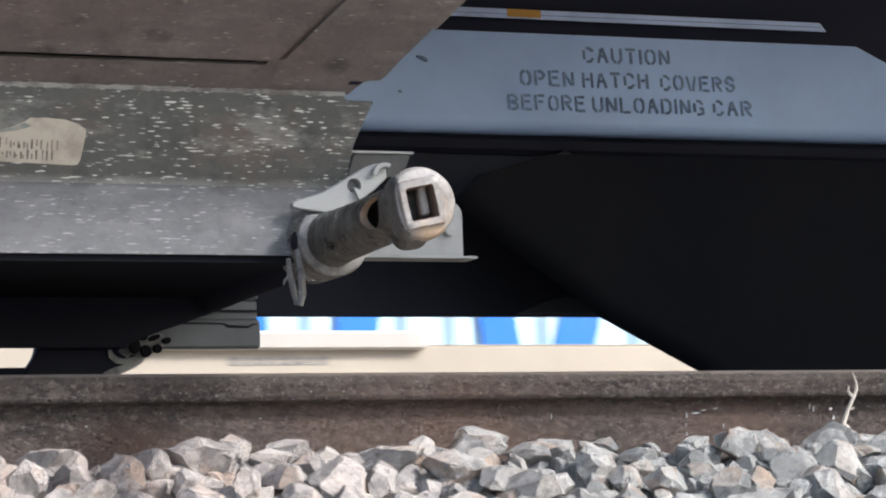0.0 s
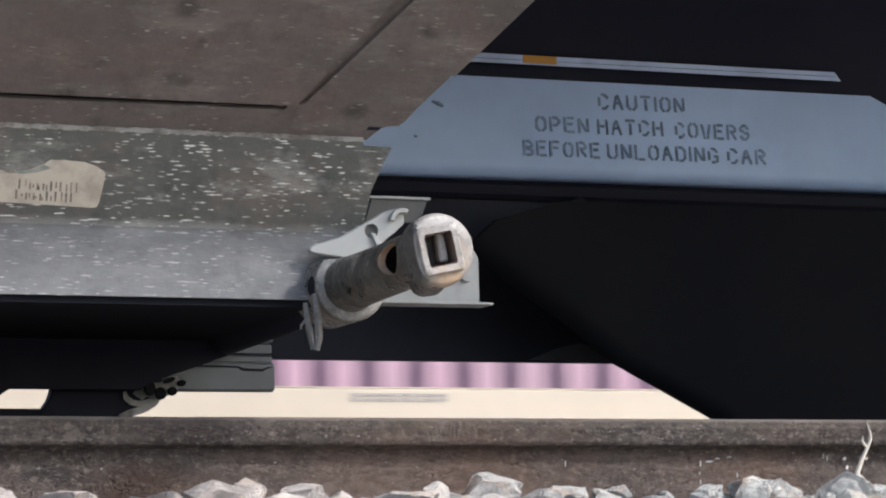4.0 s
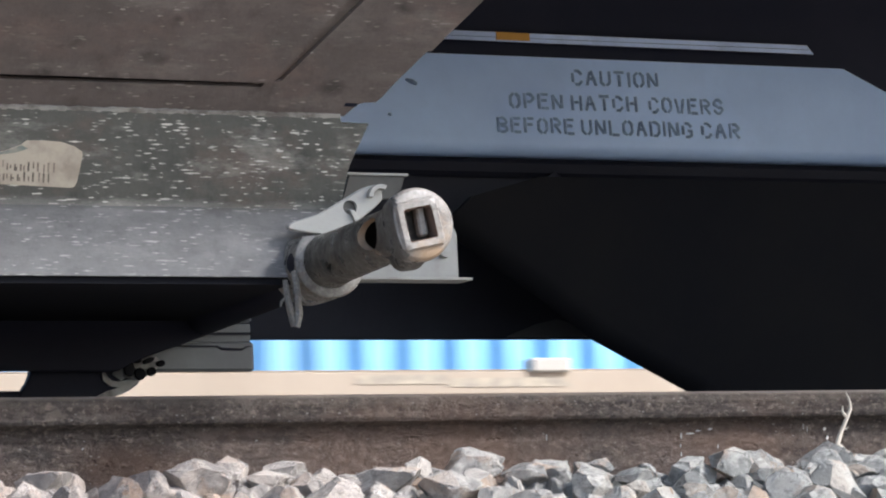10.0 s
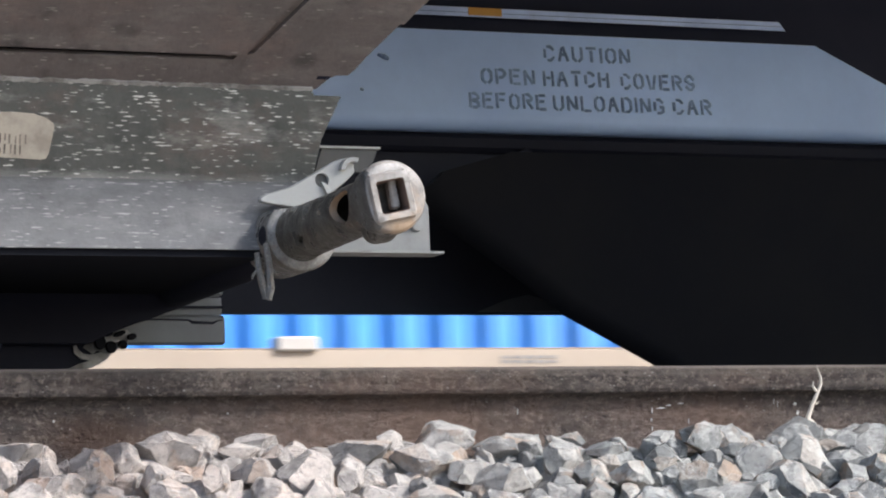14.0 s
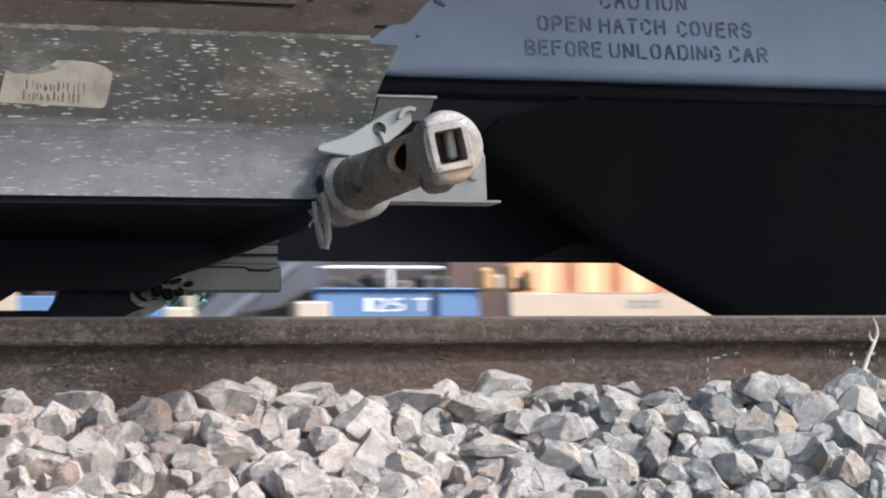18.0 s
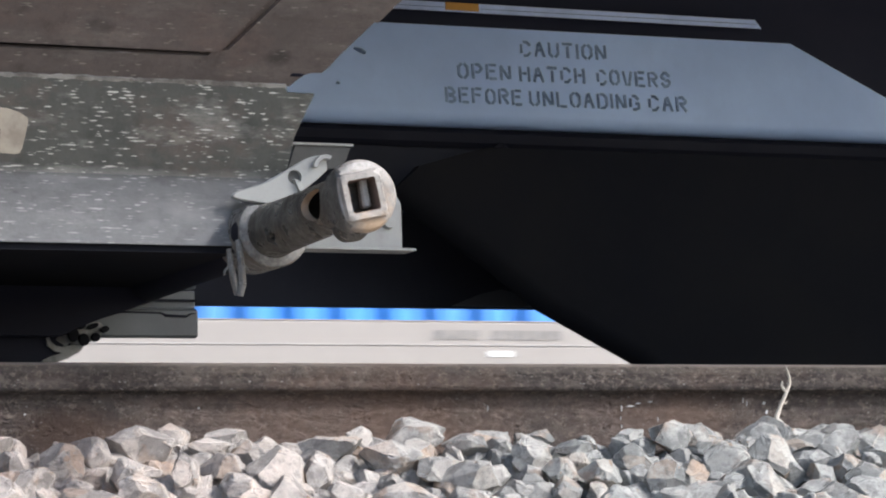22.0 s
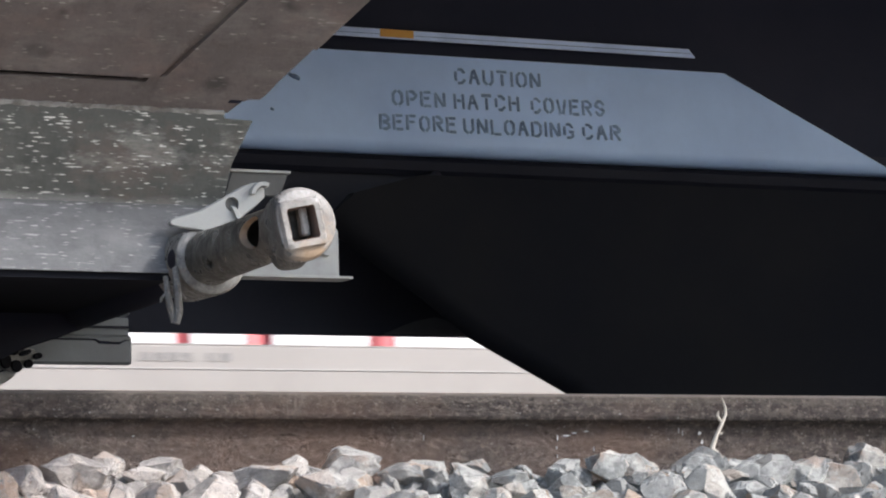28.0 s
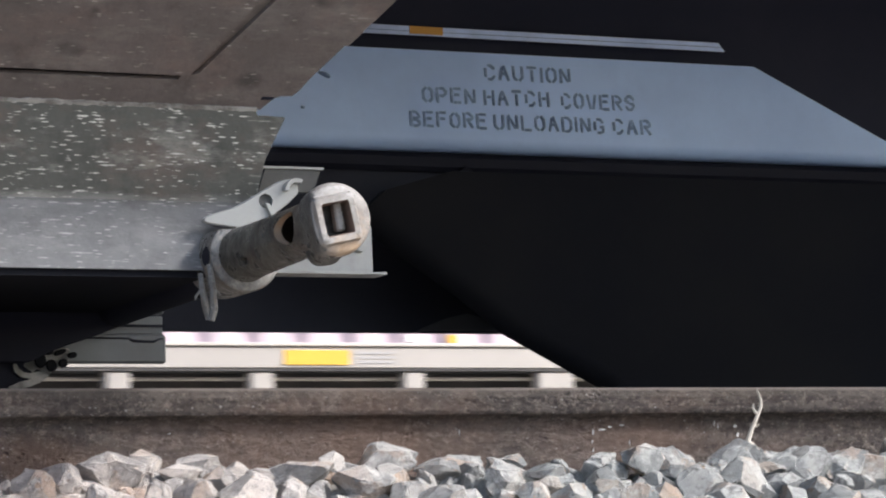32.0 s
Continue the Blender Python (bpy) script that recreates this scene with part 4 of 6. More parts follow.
for text, x0, x1, z in (("CAUTION", 0.908, 1.136, 0.8210), ("OPEN", 0.742, 0.880, 0.7598), ("HATCH", 0.901, 1.074, 0.7598), ("COVERS", 1.105, 1.304, 0.7598), ("BEFORE", 0.706, 0.904, 0.7005), ("UNLOADING", 0.922, 1.215, 0.7005), ("CAR", 1.2385, 1.343, 0.7005)):
    row = stencil_word(text, 0.0405, x1 - x0, STENCIL, caution)
    row.matrix_basis = pose(x0, 1.3245 + (z - 0.652) * 0.1245, z, -7.1)
part("paint_scuff", tube([(0.485, 1.346, 0.823), (0.500, 1.345, 0.818), (0.512, 1.344, 0.812)], [0.003, 0.006, 0.004], 6), STENCIL, caution, "smudge of dark paint")
part("paint_scuff", tube([(0.436, 1.334, 0.738), (0.443, 1.334, 0.736)], [0.003, 0.003], 6), STENCIL, caution)
strip = part("reflective_strip", prism(xz([(-0.3, 0.921), (1.558, 0.919), (1.540, 0.9405), (-0.3, 0.943)], 1.335), (0, 0.004, 0)), STRIP_WHITE, hopper, "pale reflective strip")
part("strip_seam", box(-0.3, 1.545, 1.3335, 1.3345, 0.9285, 0.9300), STENCIL, strip)
part("amber_patch", prism(xz([(0.712, 0.923), (0.797, 0.9225), (0.797, 0.941), (0.712, 0.9415)], 1.3345), (0, -0.002, 0)), AMBER, strip, "amber reflector patch")
part("upper_web", box(-0.4, 8.0, 1.378, 1.392, 0.60, 1.33), NAVY_BLACK, hopper, "black web plate behind the panel")

# next chute, in shadow
CHUTE_RIM = [(0.43, 0.432), (0.56, 0.345), (0.667, 0.2746), (0.787, 0.1846), (1.018, 0.0667), (1.12, 0.016), (4.0, 0.016), (4.0, 0.546), (0.66, 0.546), (0.50, 0.50)]


def rolled_sheet(rim, y, deep, roll):
    """A flat sheet whose lower slanting edge rolls back; rim starts along that edge."""
    bm = bmesh.new()
    back = [bm.verts.new((x, y + deep, z)) for x, z in rim]
    middle = [bm.verts.new((x + (roll * 0.30 if k < 6 else 0.0), y + deep * 0.35, z + (roll * 0.35 if k < 5 else 0.0))) for k, (x, z) in enumerate(rim)]
    front = [bm.verts.new((x + (roll if k < 6 else 0.0), y, z + (roll * 1.1 if k < 5 else 0.0))) for k, (x, z) in enumerate(rim)]
    for a, b in ((back, middle), (middle, front)):
        for k in range(len(rim)):
            bm.faces.new((a[k], a[(k + 1) % len(rim)], b[(k + 1) % len(rim)], b[k]))
    bm.faces.new(front)
    bm.faces.new(list(reversed(back)))
    return bm


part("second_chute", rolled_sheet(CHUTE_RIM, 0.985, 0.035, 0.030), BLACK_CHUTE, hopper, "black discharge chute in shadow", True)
part("second_chute_back", prism([(1.10, 1.01, 0.02), (0.62, 1.01, 0.50), (0.85, 1.37, 0.60), (1.30, 1.30, 0.16)], (0.02, 0, 0.02)), BLACK, hopper)

# body above, closing the underframe from the sky
part("hopper_body", box(-7.0, 9.0, -0.84, 2.42, 1.335, 4.45, 0.03), BODY_GREY, hopper, "ribbed grey hopper body")

part("body_side_sill", box(-7.0, 9.0, -0.84, -0.78, 1.161, 1.336, 0.004), BODY_GREY, hopper, "grey side sill of the body")

# dry stalk at the foot of the rail
stalk = tagged(part("dry_weed", tube([(0.766, -0.080, -0.165), (0.7668, -0.080, -0.1437), (0.7739, -0.080, -0.1176), (0.7781, -0.080, -0.102), (0.7874, -0.080, -0.0811), (0.8010, -0.080, -0.0560), (0.8082, -0.080, -0.0414), (0.8078, -0.080, -0.0288), (0.8005, -0.080, -0.0099)], [0.0055, 0.0052, 0.0048, 0.0050, 0.0040, 0.0036, 0.0028, 0.0025, 0.0012], 7), DRY_STALK, smooth=True), "bleached dry weed stalk standing against the rail", "weed")
part("side_twig", tube([(0.7995, -0.080, -0.0570), (0.7920, -0.082, -0.0500), (0.7889, -0.083, -0.0450), (0.7905, -0.084, -0.0360)], [0.0032, 0.003, 0.0024, 0.001], 6), DRY_STALK, stalk)
part("side_twig", tube([(0.7767, -0.080, -0.1072), (0.7859, -0.084, -0.1146), (0.7930, -0.086, -0.1250), (0.8010, -0.088, -0.1400)], [0.0045, 0.004, 0.0035, 0.003], 6), DRY_STALK, stalk)
part("side_twig", tube([(0.7900, -0.080, -0.0760), (0.7960, -0.082, -0.0790), (0.8000, -0.083, -0.0750)], [0.003, 0.0022, 0.001], 6), DRY_STALK, stalk)

# bright nicks and stuck straw on the rail's web and head
NICK = worn_paint("bare_bright_steel", (0.70, 0.68, 0.64), (0.5, 0.47, 0.43), 0.4, scale=40.0)
for x, z, dx, dz in ((0.511, -0.081, 0.0014, 0.006), (0.509, -0.099, 0.0014, 0.003), (0.510, -0.115, 0.0012, 0.004), (0.530, -0.077, 0.010, 0.0016), (0.546, -0.072, 0.006, 0.0014), (0.571, -0.069, 0.006, 0.0014), (0.586, -0.102, 0.0012, 0.005),
                     (0.767, -0.066, 0.0012, 0.007), (0.775, -0.072, 0.0012, 0.006), (0.812, -0.072, 0.004, 0.003), (0.817, -0.089, 0.003, 0.004), (0.814, -0.103, 0.004, 0.003), (0.24, -0.080, 0.0012, 0.006), (-0.31, -0.078, 0.003, 0.0012), (-0.62, -0.088, 0.002, 0.002)):
    y = 0.0278
    part("bright_nick", prism([(x - dx, y, z - dz * 0.6), (x + dx * 0.2, y, z - dz), (x + dx, y, z + dz * 0.5), (x - dx * 0.3, y, z + dz)], (0, 0.003, 0)), NICK, near_rail)


# moving train: u is the place along the train, x = u - SPEED * t
SPEED, NEAR_SIDE = 6.1, 9.4
MOVING = []
CREAM = worn_paint("cream_car_paint", (0.48, 0.415, 0.325), (0.40, 0.345, 0.265), 0.6, scale=0.8, fine=0.2)
CREAM_TAN = worn_paint("tan_car_paint", (0.455, 0.372, 0.285), (0.375, 0.30, 0.225), 0.6, scale=0.8, fine=0.25)
CREAM_GREY = worn_paint("grey_beige_car_paint", (0.355, 0.327, 0.297), (0.29, 0.264, 0.238), 0.6, scale=0.8, fine=0.2)
CREAM_WHITE = worn_paint("off_white_paint", (0.55, 0.505, 0.445), (0.48, 0.435, 0.375), 0.6, scale=1.0, fine=0.2)
CAR_BLUE = worn_paint("faded_blue_paint", (0.10, 0.20, 0.38), (0.075, 0.14, 0.26), 0.6, scale=1.5)
TRUCK_DARK = worn_paint("grimy_steel", (0.045, 0.042, 0.04), (0.09, 0.08, 0.07), 0.8, scale=3.0)
WHITE_PAINT = worn_paint("white_lettering", (0.8, 0.8, 0.78), (0.68, 0.67, 0.64), 0.6, scale=3.0)
DATA_INK = worn_paint("grey_stencil_data", (0.40, 0.38, 0.36), (0.48, 0.45, 0.42), 0.7, scale=6.0)
STAIN = worn_paint("faded_data_panel", (0.42, 0.37, 0.30), (0.46, 0.40, 0.315), 0.7, dirt_at=(0.4, 0.6), scale=9.0)
YELLOW = worn_paint("yellow_reflector", (0.78, 0.46, 0.06), (0.70, 0.40, 0.06), 0.4, scale=3.0)


def container_paint(name, color):
    return worn_paint(name, color, tuple(0.75 * v + 0.04 for v in color), 0.55, scale=0.9, fine=0.25)


def corrugated(x0, x1, y, z0, z1, pitch=0.278, deep=0.034):
    bm = bmesh.new()
    pts, x = [], x0
    while x < x1:
        for dx, dy in ((0.0, 0.0), (0.070, 0.0), (0.139, deep), (0.209, deep)):
            if x + dx < x1:
                pts.append((x + dx, y + dy))
        x += pitch
    pts.append((x1, y))
    lo = [bm.verts.new((a, b, z0)) for a, b in pts]
    hi = [bm.verts.new((a, b, z1)) for a, b in pts]
    for k in range(len(pts) - 1):
        bm.faces.new((lo[k], lo[k + 1], hi[k + 1], hi[k]))
    return bm


def container(u0, u1, material, label, bottom=0.66):
    t = thing("shipping_container", label, "container", "containers on the train")
    n = NEAR_SIDE + 0.20
    part("side_wall", corrugated(u0 + 0.1, u1 - 0.1, n + 0.01, bottom + 0.02, bottom + 2.5), material, t)
    part("bottom_rail", box(u0, u1, n, n + 0.06, bottom - 0.06, bottom + 0.02, 0.004), material, t)
    part("top_rail", box(u0, u1, n, n + 0.06, bottom + 2.5, bottom + 2.6, 0.004), material, t)
    for u in (u0, u1 - 0.1):
        part("corner_post", box(u, u + 0.1, n, n + 0.1, bottom + 0.02, bottom + 2.5, 0.004), material, t)
    part("shell", box(u0 + 0.02, u1 - 0.02, n + 0.07, n + 2.4, bottom - 0.05, bottom + 2.58), material, t)
    MOVING.append(t)
    return t


def truck(u, z=0.0):
    t = thing("car_truck", "grimy dark steel freight truck on the far rails", "truck", "trucks of the train")
    for y in (NEAR_SIDE + 0.42, NEAR_SIDE + 2.30):
        part("side_frame", prism([(u - 1.1, y, 0.45), (u - 0.7, y, 0.34), (u + 0.7, y, 0.34), (u + 1.1, y, 0.45), (u + 1.1, y, 0.56), (u - 1.1, y, 0.56)], (0, 0.12, 0), 0.01), TRUCK_DARK, t)
    part("bolster", box(u - 0.2, u + 0.2, NEAR_SIDE + 0.5, NEAR_SIDE + 2.3, 0.40, 0.58, 0.01), TRUCK_DARK, t)
    for du in (-0.86, 0.86):
        axle = part("wheelset", lathe([(0.62, 0.08), (2.28, 0.08)], (u + du, NEAR_SIDE, 0.42)), TRUCK_DARK, t, "", True)
        for y in (0.70, 2.135):
            part("wheel", lathe([(y - 0.03, 0.38), (y - 0.03, 0.42), (y + 0.06, 0.42), (y + 0.065, 0.45), (y + 0.09, 0.45), (y + 0.09, 0.38)], (u + du, NEAR_SIDE, 0.42)), TRUCK_DARK, axle, "", True)
    MOVING.append(t)
    return t


def well_car(u0, u1, top, chords=(), plates=(), label="cream articulated well car with blue lettered end frames", paint=None):
    """One well unit: its long side sills and what is welded or stencilled on them."""
    t = thing("well_car", label, "rail car", "well cars of the train")
    n = NEAR_SIDE
    part("side_sill", box(u0, u1, n, n + 0.10, 0.30, top, 0.008), paint or CREAM, t)
    part("far_side_sill", box(u0, u1, n + 2.75, n + 2.85, 0.30, top, 0.008), CREAM, t)
    part("floor_beam", box(u0, u1, n + 0.10, n + 2.75, 0.32, 0.58), TRUCK_DARK, t)
    part("top_chord", box(u0 + 0.3, u1 - 0.3, n + 0.001, n + 0.12, top, top + 0.006), paint or CREAM, t)
    for a, b in chords:
        part("chord_cover", box(a, b, n - 0.045, n + 0.13, top - 0.022, top + 0.078, 0.012), CREAM_WHITE, t, "off-white chord cover")
    for a in plates:
        part("lift_plate", box(a, a + 0.23, n - 0.03, n + 0.12, top - 0.012, top + 0.066, 0.010), CREAM_WHITE, t)
    MOVING.append(t)
    return t


def block(t, name, u0, u1, y, deep, z0, z1, material, label="", bevel=0.006):
    return part(name, box(u0, u1, NEAR_SIDE + y, NEAR_SIDE + y + deep, z0, z1, bevel), material, t, label)


def joint(t, uc, wide=False, top=0.775, shift=0.0):
    """The articulated connection between two wells: blue end frames, braces and a low drawbar over a shared truck."""
    n = NEAR_SIDE
    block(t, "end_panel", uc - 2.09, uc - 1.73, 0.02, 0.06, 0.36, 0.745, CAR_BLUE, "blue end panel")
    block(t, "end_panel", uc - 1.67, uc - 1.26, 0.02, 0.06, 0.36, top + 0.01, CAR_BLUE, "blue end panel")
    block(t, "end_panel", uc - 0.34, uc + 0.32, 0.02, 0.06, 0.36, top, CAR_BLUE, "blue end panel")
    block(t, "end_panel", uc + 0.36, uc + 0.60, 0.02, 0.06, 0.36, top, CAR_BLUE, "blue end panel")
    block(t, "panel_cap", uc - 0.34, uc + 0.60, 0.0, 0.07, top, top + 0.014, CAR_BLUE)
    block(t, "panel_cap", uc - 1.66, uc - 1.27, 0.0, 0.07, top + 0.01, top + 0.022, CAR_BLUE)
    block(t, "stripe", uc - 1.58, uc - 1.36, 0.012, 0.006, 0.655, 0.690, WHITE_PAINT, "", 0.0)
    block(t, "post", uc - 1.70, uc - 1.62, 0.0, 0.06, 0.36, 0.97, CREAM)
    block(t, "post", uc - 1.26, uc - 1.17, 0.0, 0.06, 0.36, 0.99, CAR_BLUE)
    block(t, "post_cap", uc - 1.30, uc - 1.12, -0.01, 0.08, 0.93, 0.955, CREAM_WHITE)
    block(t, "cross_rail", uc - 1.62, uc - 1.26, 0.02, 0.04, 0.850, 0.872, CREAM_WHITE)
    block(t, "step_post", uc - 1.06, uc - 1.01, 0.0, 0.05, 0.36, 0.745, CREAM)
    block(t, "bearing_block", uc - 1.18, uc - 1.02, -0.01, 0.10, 0.50, 0.685, CREAM, "", 0.012)
    block(t, "bearing_block", uc - 0.46, uc - 0.27, -0.01, 0.10, 0.50, 0.715, CREAM, "", 0.012)
    block(t, "drawbar", uc - 1.02, uc - 0.76, 0.30, 0.12, 0.620, 0.680, WHITE_PAINT, "pale drawbar")
    part("brace", prism([(uc - 1.0, n + 0.2, 0.62), (uc - 0.70, n + 0.2, 0.62), (uc - 0.20, n + 0.2, 0.83), (uc - 0.20, n + 0.2, 0.96), (uc - 0.60, n + 0.2, 0.96)], (0, 0.08, 0), 0.004), BRACE_GREY, t, "dark blue-grey slanting brace")
    part("brace_rib", prism([(uc - 0.86, n + 0.16, 0.63), (uc - 0.80, n + 0.16, 0.63), (uc - 0.34, n + 0.16, 0.95), (uc - 0.42, n + 0.16, 0.95)], (0, 0.045, 0), 0.004), BRAKE_GREY, t)
    part("hose", tube([(uc - 0.72, n + 0.15, 0.66), (uc - 0.5, n + 0.14, 0.70), (uc - 0.36, n + 0.15, 0.78), (uc - 0.2, n + 0.15, 0.80)], [0.018] * 4, 8), TRUCK_DARK, t, "black air hose", True)
    block(t, "grab_rail", uc - 0.27, uc + 0.46, 0.2, 0.04, 0.905, 0.925, WHITE_PAINT, "white grab rail")
    for a in (-0.26, 0.14, 0.44):
        block(t, "grab_post", uc + a, uc + a + 0.03, 0.2, 0.04, 0.74, 0.906, WHITE_PAINT if a == 0.14 else TRUCK_DARK)
    for a, w, z in ((-0.24, 0.16, 0.880), (-0.06, 0.10, 0.845), (0.06, 0.12, 0.890), (0.20, 0.14, 0.855), (0.36, 0.2, 0.885)):
        block(t, "valve", uc + a, uc + a + w, 0.30, 0.2, 0.74, z, TRUCK_DARK, "grimy valve", 0.025)
    block(t, "valve_bracket", uc + 0.22, uc + 0.32, 0.28, 0.05, 0.79, 0.85, CREAM, "", 0.01)
    block(t, "bulkhead", uc - 0.25, uc + 0.62, 0.52, 0.05, 0.60, 0.98, TRUCK_DARK, "grimy bulkhead")
    block(t, "center_plate", uc - 2.0, uc + 0.6, 0.7, 1.5, 0.55, 0.63, TRUCK_DARK)
    block(t, "bolster_end", uc - 1.95, uc - 1.3, 0.45, 0.4, 0.64, 0.845, TRUCK_DARK, "grimy bolster end", 0.03)
    for a, w in ((-1.85, 0.12), (-1.6, 0.16), (-1.42, 0.10)):
        block(t, "spring_cap", uc + a, uc + a + w, 0.40, 0.1, 0.80, 0.885, BRAKE_GREY, "", 0.02)
    for a in (-2.42, 0.60):
        for k, (d, w, z, m) in enumerate(((0.0, 0.07, 0.90, TAN), (0.085, 0.06, 0.865, CREAM), (0.155, 0.05, 0.925, TAN), (0.215, 0.05, 0.85, TRUCK_DARK), (0.27, 0.05, 0.89, TAN))):
            block(t, "twist_lock" if k % 2 == 0 else "lock_bracket", uc + a + d, uc + a + d + w, -0.02 + 0.02 * (k % 2), 0.10, 0.77, z, m, "rusty tan lock" if m == TAN else "", 0.018)
    x, k = uc + shift - (0.23 if wide else 0.19), 1.24 if wide else 1.0
    for char, a, w in (("1", 0.0, 0.04), ("2", 0.055, 0.075), ("5", 0.145, 0.075), ("T", 0.275, 0.095)):
        lettering("capacity_marking", char, 0.072 * k, w * k, (x + a * k, n + 0.019, 0.672 if wide else 0.662), WHITE_PAINT, t)
    truck(uc - 0.7)


def car_end(t, u, flip, locks=True, gear=0.0):
    """The coupled end of a car: a cream end platform with recessed panel, posts and grey brake gear. flip: 1 when the platform's open end is at higher u; gear: how far the brake gear stands further out."""
    n = NEAR_SIDE

    def bar(name, a, b, y, deep, z0, z1, material, label="", bevel=0.006):
        lo, hi = sorted((u + flip * a, u + flip * b))
        return block(t, name, lo, hi, y, deep, z0, z1, material, label, bevel)

    if locks:
        bar("end_sill", -2.2, -0.02, -0.006, 0.08, 0.40, 0.765, CREAM, "cream end sill")
        platform(bar)
    else:
        bar("end_plate", -0.19, -0.08, -0.006, 0.05, 0.55, 0.80, DATA_INK, "grey end plate")
    u += flip * gear
    brake_gear(bar)
    u -= flip * gear
    n = NEAR_SIDE
    part("air_hose", tube([(u + flip * 0.2, n + 0.4, 0.78), (u + flip * 0.55, n + 0.38, 0.70), (u + flip * 0.9, n + 0.4, 0.64), (u + flip * 1.2, n + 0.4, 0.66)], [0.02] * 4, 8), TRUCK_DARK, t, "black air hose", True)
    part("coupler", box(min(u, u + flip * 1.45), max(u, u + flip * 1.45), n + 1.25, n + 1.60, 0.55, 0.80, 0.03), TRUCK_DARK, t, "dark steel coupler")
    truck(u - flip * 1.5)


def platform(bar):
    """What stands on the end sill: recessed panel, deck boxes, posts, corner bracket and locks."""
    bar("recess_panel", -0.52, 0.05, -0.018, 0.02, 0.55, 0.774, CREAM, "", 0.01)
    bar("panel_edge", -0.53, 0.06, -0.022, 0.02, 0.776, 0.786, TRUCK_DARK, "dark panel edge", 0.0)
    bar("step", 0.06, 0.22, 0.0, 0.12, 0.50, 0.735, CREAM)
    bar("step_slot", 0.09, 0.17, -0.004, 0.02, 0.655, 0.672, TRUCK_DARK, "", 0.0)
    bar("placard", -1.35, -1.19, -0.014, 0.02, 0.70, 0.742, FADED_BLUE, "pale blue placard", 0.002)
    bar("placard", -1.72, -1.60, -0.014, 0.02, 0.66, 0.752, WHITE_PAINT, "", 0.002)
    bar("slot", -1.60, -1.39, -0.012, 0.02, 0.700, 0.708, TRUCK_DARK, "dark slot", 0.0)
    bar("grille_bar", -1.10, -0.60, -0.012, 0.02, 0.712, 0.718, DATA_INK, "", 0.0)
    bar("deck_beam", -0.60, -0.02, 0.02, 0.10, 0.766, 0.800, CREAM_WHITE)
    for a, b in ((-0.46, -0.33), (-0.23, -0.13)):
        bar("deck_box", a, b, 0.01, 0.30, 0.800, 0.832, TRUCK_DARK, "", 0.004)
    for a, b, z in ((-0.60, -0.47, 0.84), (-0.32, -0.24, 0.846), (-0.12, -0.05, 0.835)):
        bar("deck_box_end", a, b, 0.01, 0.2, 0.800, z, CREAM_WHITE, "", 0.006)
    bar("walkway_rail", -0.60, -0.05, 0.10, 0.04, 0.872, 0.888, CREAM)
    for a, b in ((-1.10, -0.97), (-0.71, -0.59)):
        bar("deck_post", a, b, 0.02, 0.06, 0.766, 0.99, CREAM_WHITE, "pale deck post", 0.01)
    bar("wire_rail", -0.97, -0.30, 0.10, 0.015, 0.820, 0.829, WHITE_PAINT, "", 0.002)
    bar("valve_box", -0.96, -0.72, 0.30, 0.2, 0.80, 0.93, TRUCK_DARK, "grimy valve box", 0.03)
    bar("corner_bracket", -1.49, -1.16, -0.02, 0.12, 0.775, 0.888, CREAM, "", 0.012)
    bar("bracket_cap", -1.30, -1.24, 0.0, 0.08, 0.888, 0.945, CREAM, "", 0.01)
    bar("corner_lock", -1.63, -1.54, -0.02, 0.12, 0.770, 0.935, TAN, "rusty tan lock", 0.015)
    bar("corner_lock", -2.02, -1.93, -0.02, 0.12, 0.765, 0.90, TAN, "", 0.015)
    bar("ladder_stub", 0.78, 0.91, 0.1, 0.08, 0.45, 0.80, CREAM_WHITE, "", 0.03)
    bar("rail_stub", 1.33, 1.39, 0.3, 0.05, 0.45, 0.82, BRAKE_GREY)


def brake_gear(bar):
    """Brake boxes, ladder posts and stubs in the space between two cars."""
    bar("reservoir", -0.35, 0.26, 0.6, 0.4, 0.815, 0.98, BRAKE_GREY, "bluish grey air reservoir", 0.05)
    bar("brake_box", 0.18, 0.36, 0.3, 0.3, 0.45, 0.79, BRAKE_GREY, "bluish grey brake box", 0.02)
    bar("ladder_post", 0.41, 0.49, 0.0, 0.06, 0.45, 0.99, CREAM_GREY)
    bar("ladder_clamp", 0.40, 0.50, -0.01, 0.08, 0.788, 0.800, TRUCK_DARK, "", 0.0)
    bar("ladder_post", 0.99, 1.09, 0.0, 0.06, 0.45, 0.99, CREAM_GREY)
    bar("post_cap", 0.97, 1.12, -0.01, 0.08, 0.925, 0.96, CREAM_GREY, "", 0.01)
    bar("lower_bar", -0.05, 0.42, 0.1, 0.05, 0.60, 0.64, TRUCK_DARK)
    bar("air_tank", 0.50, 0.75, 0.9, 0.3, 0.60, 0.70, TRUCK_DARK, "grimy air tank", 0.04)


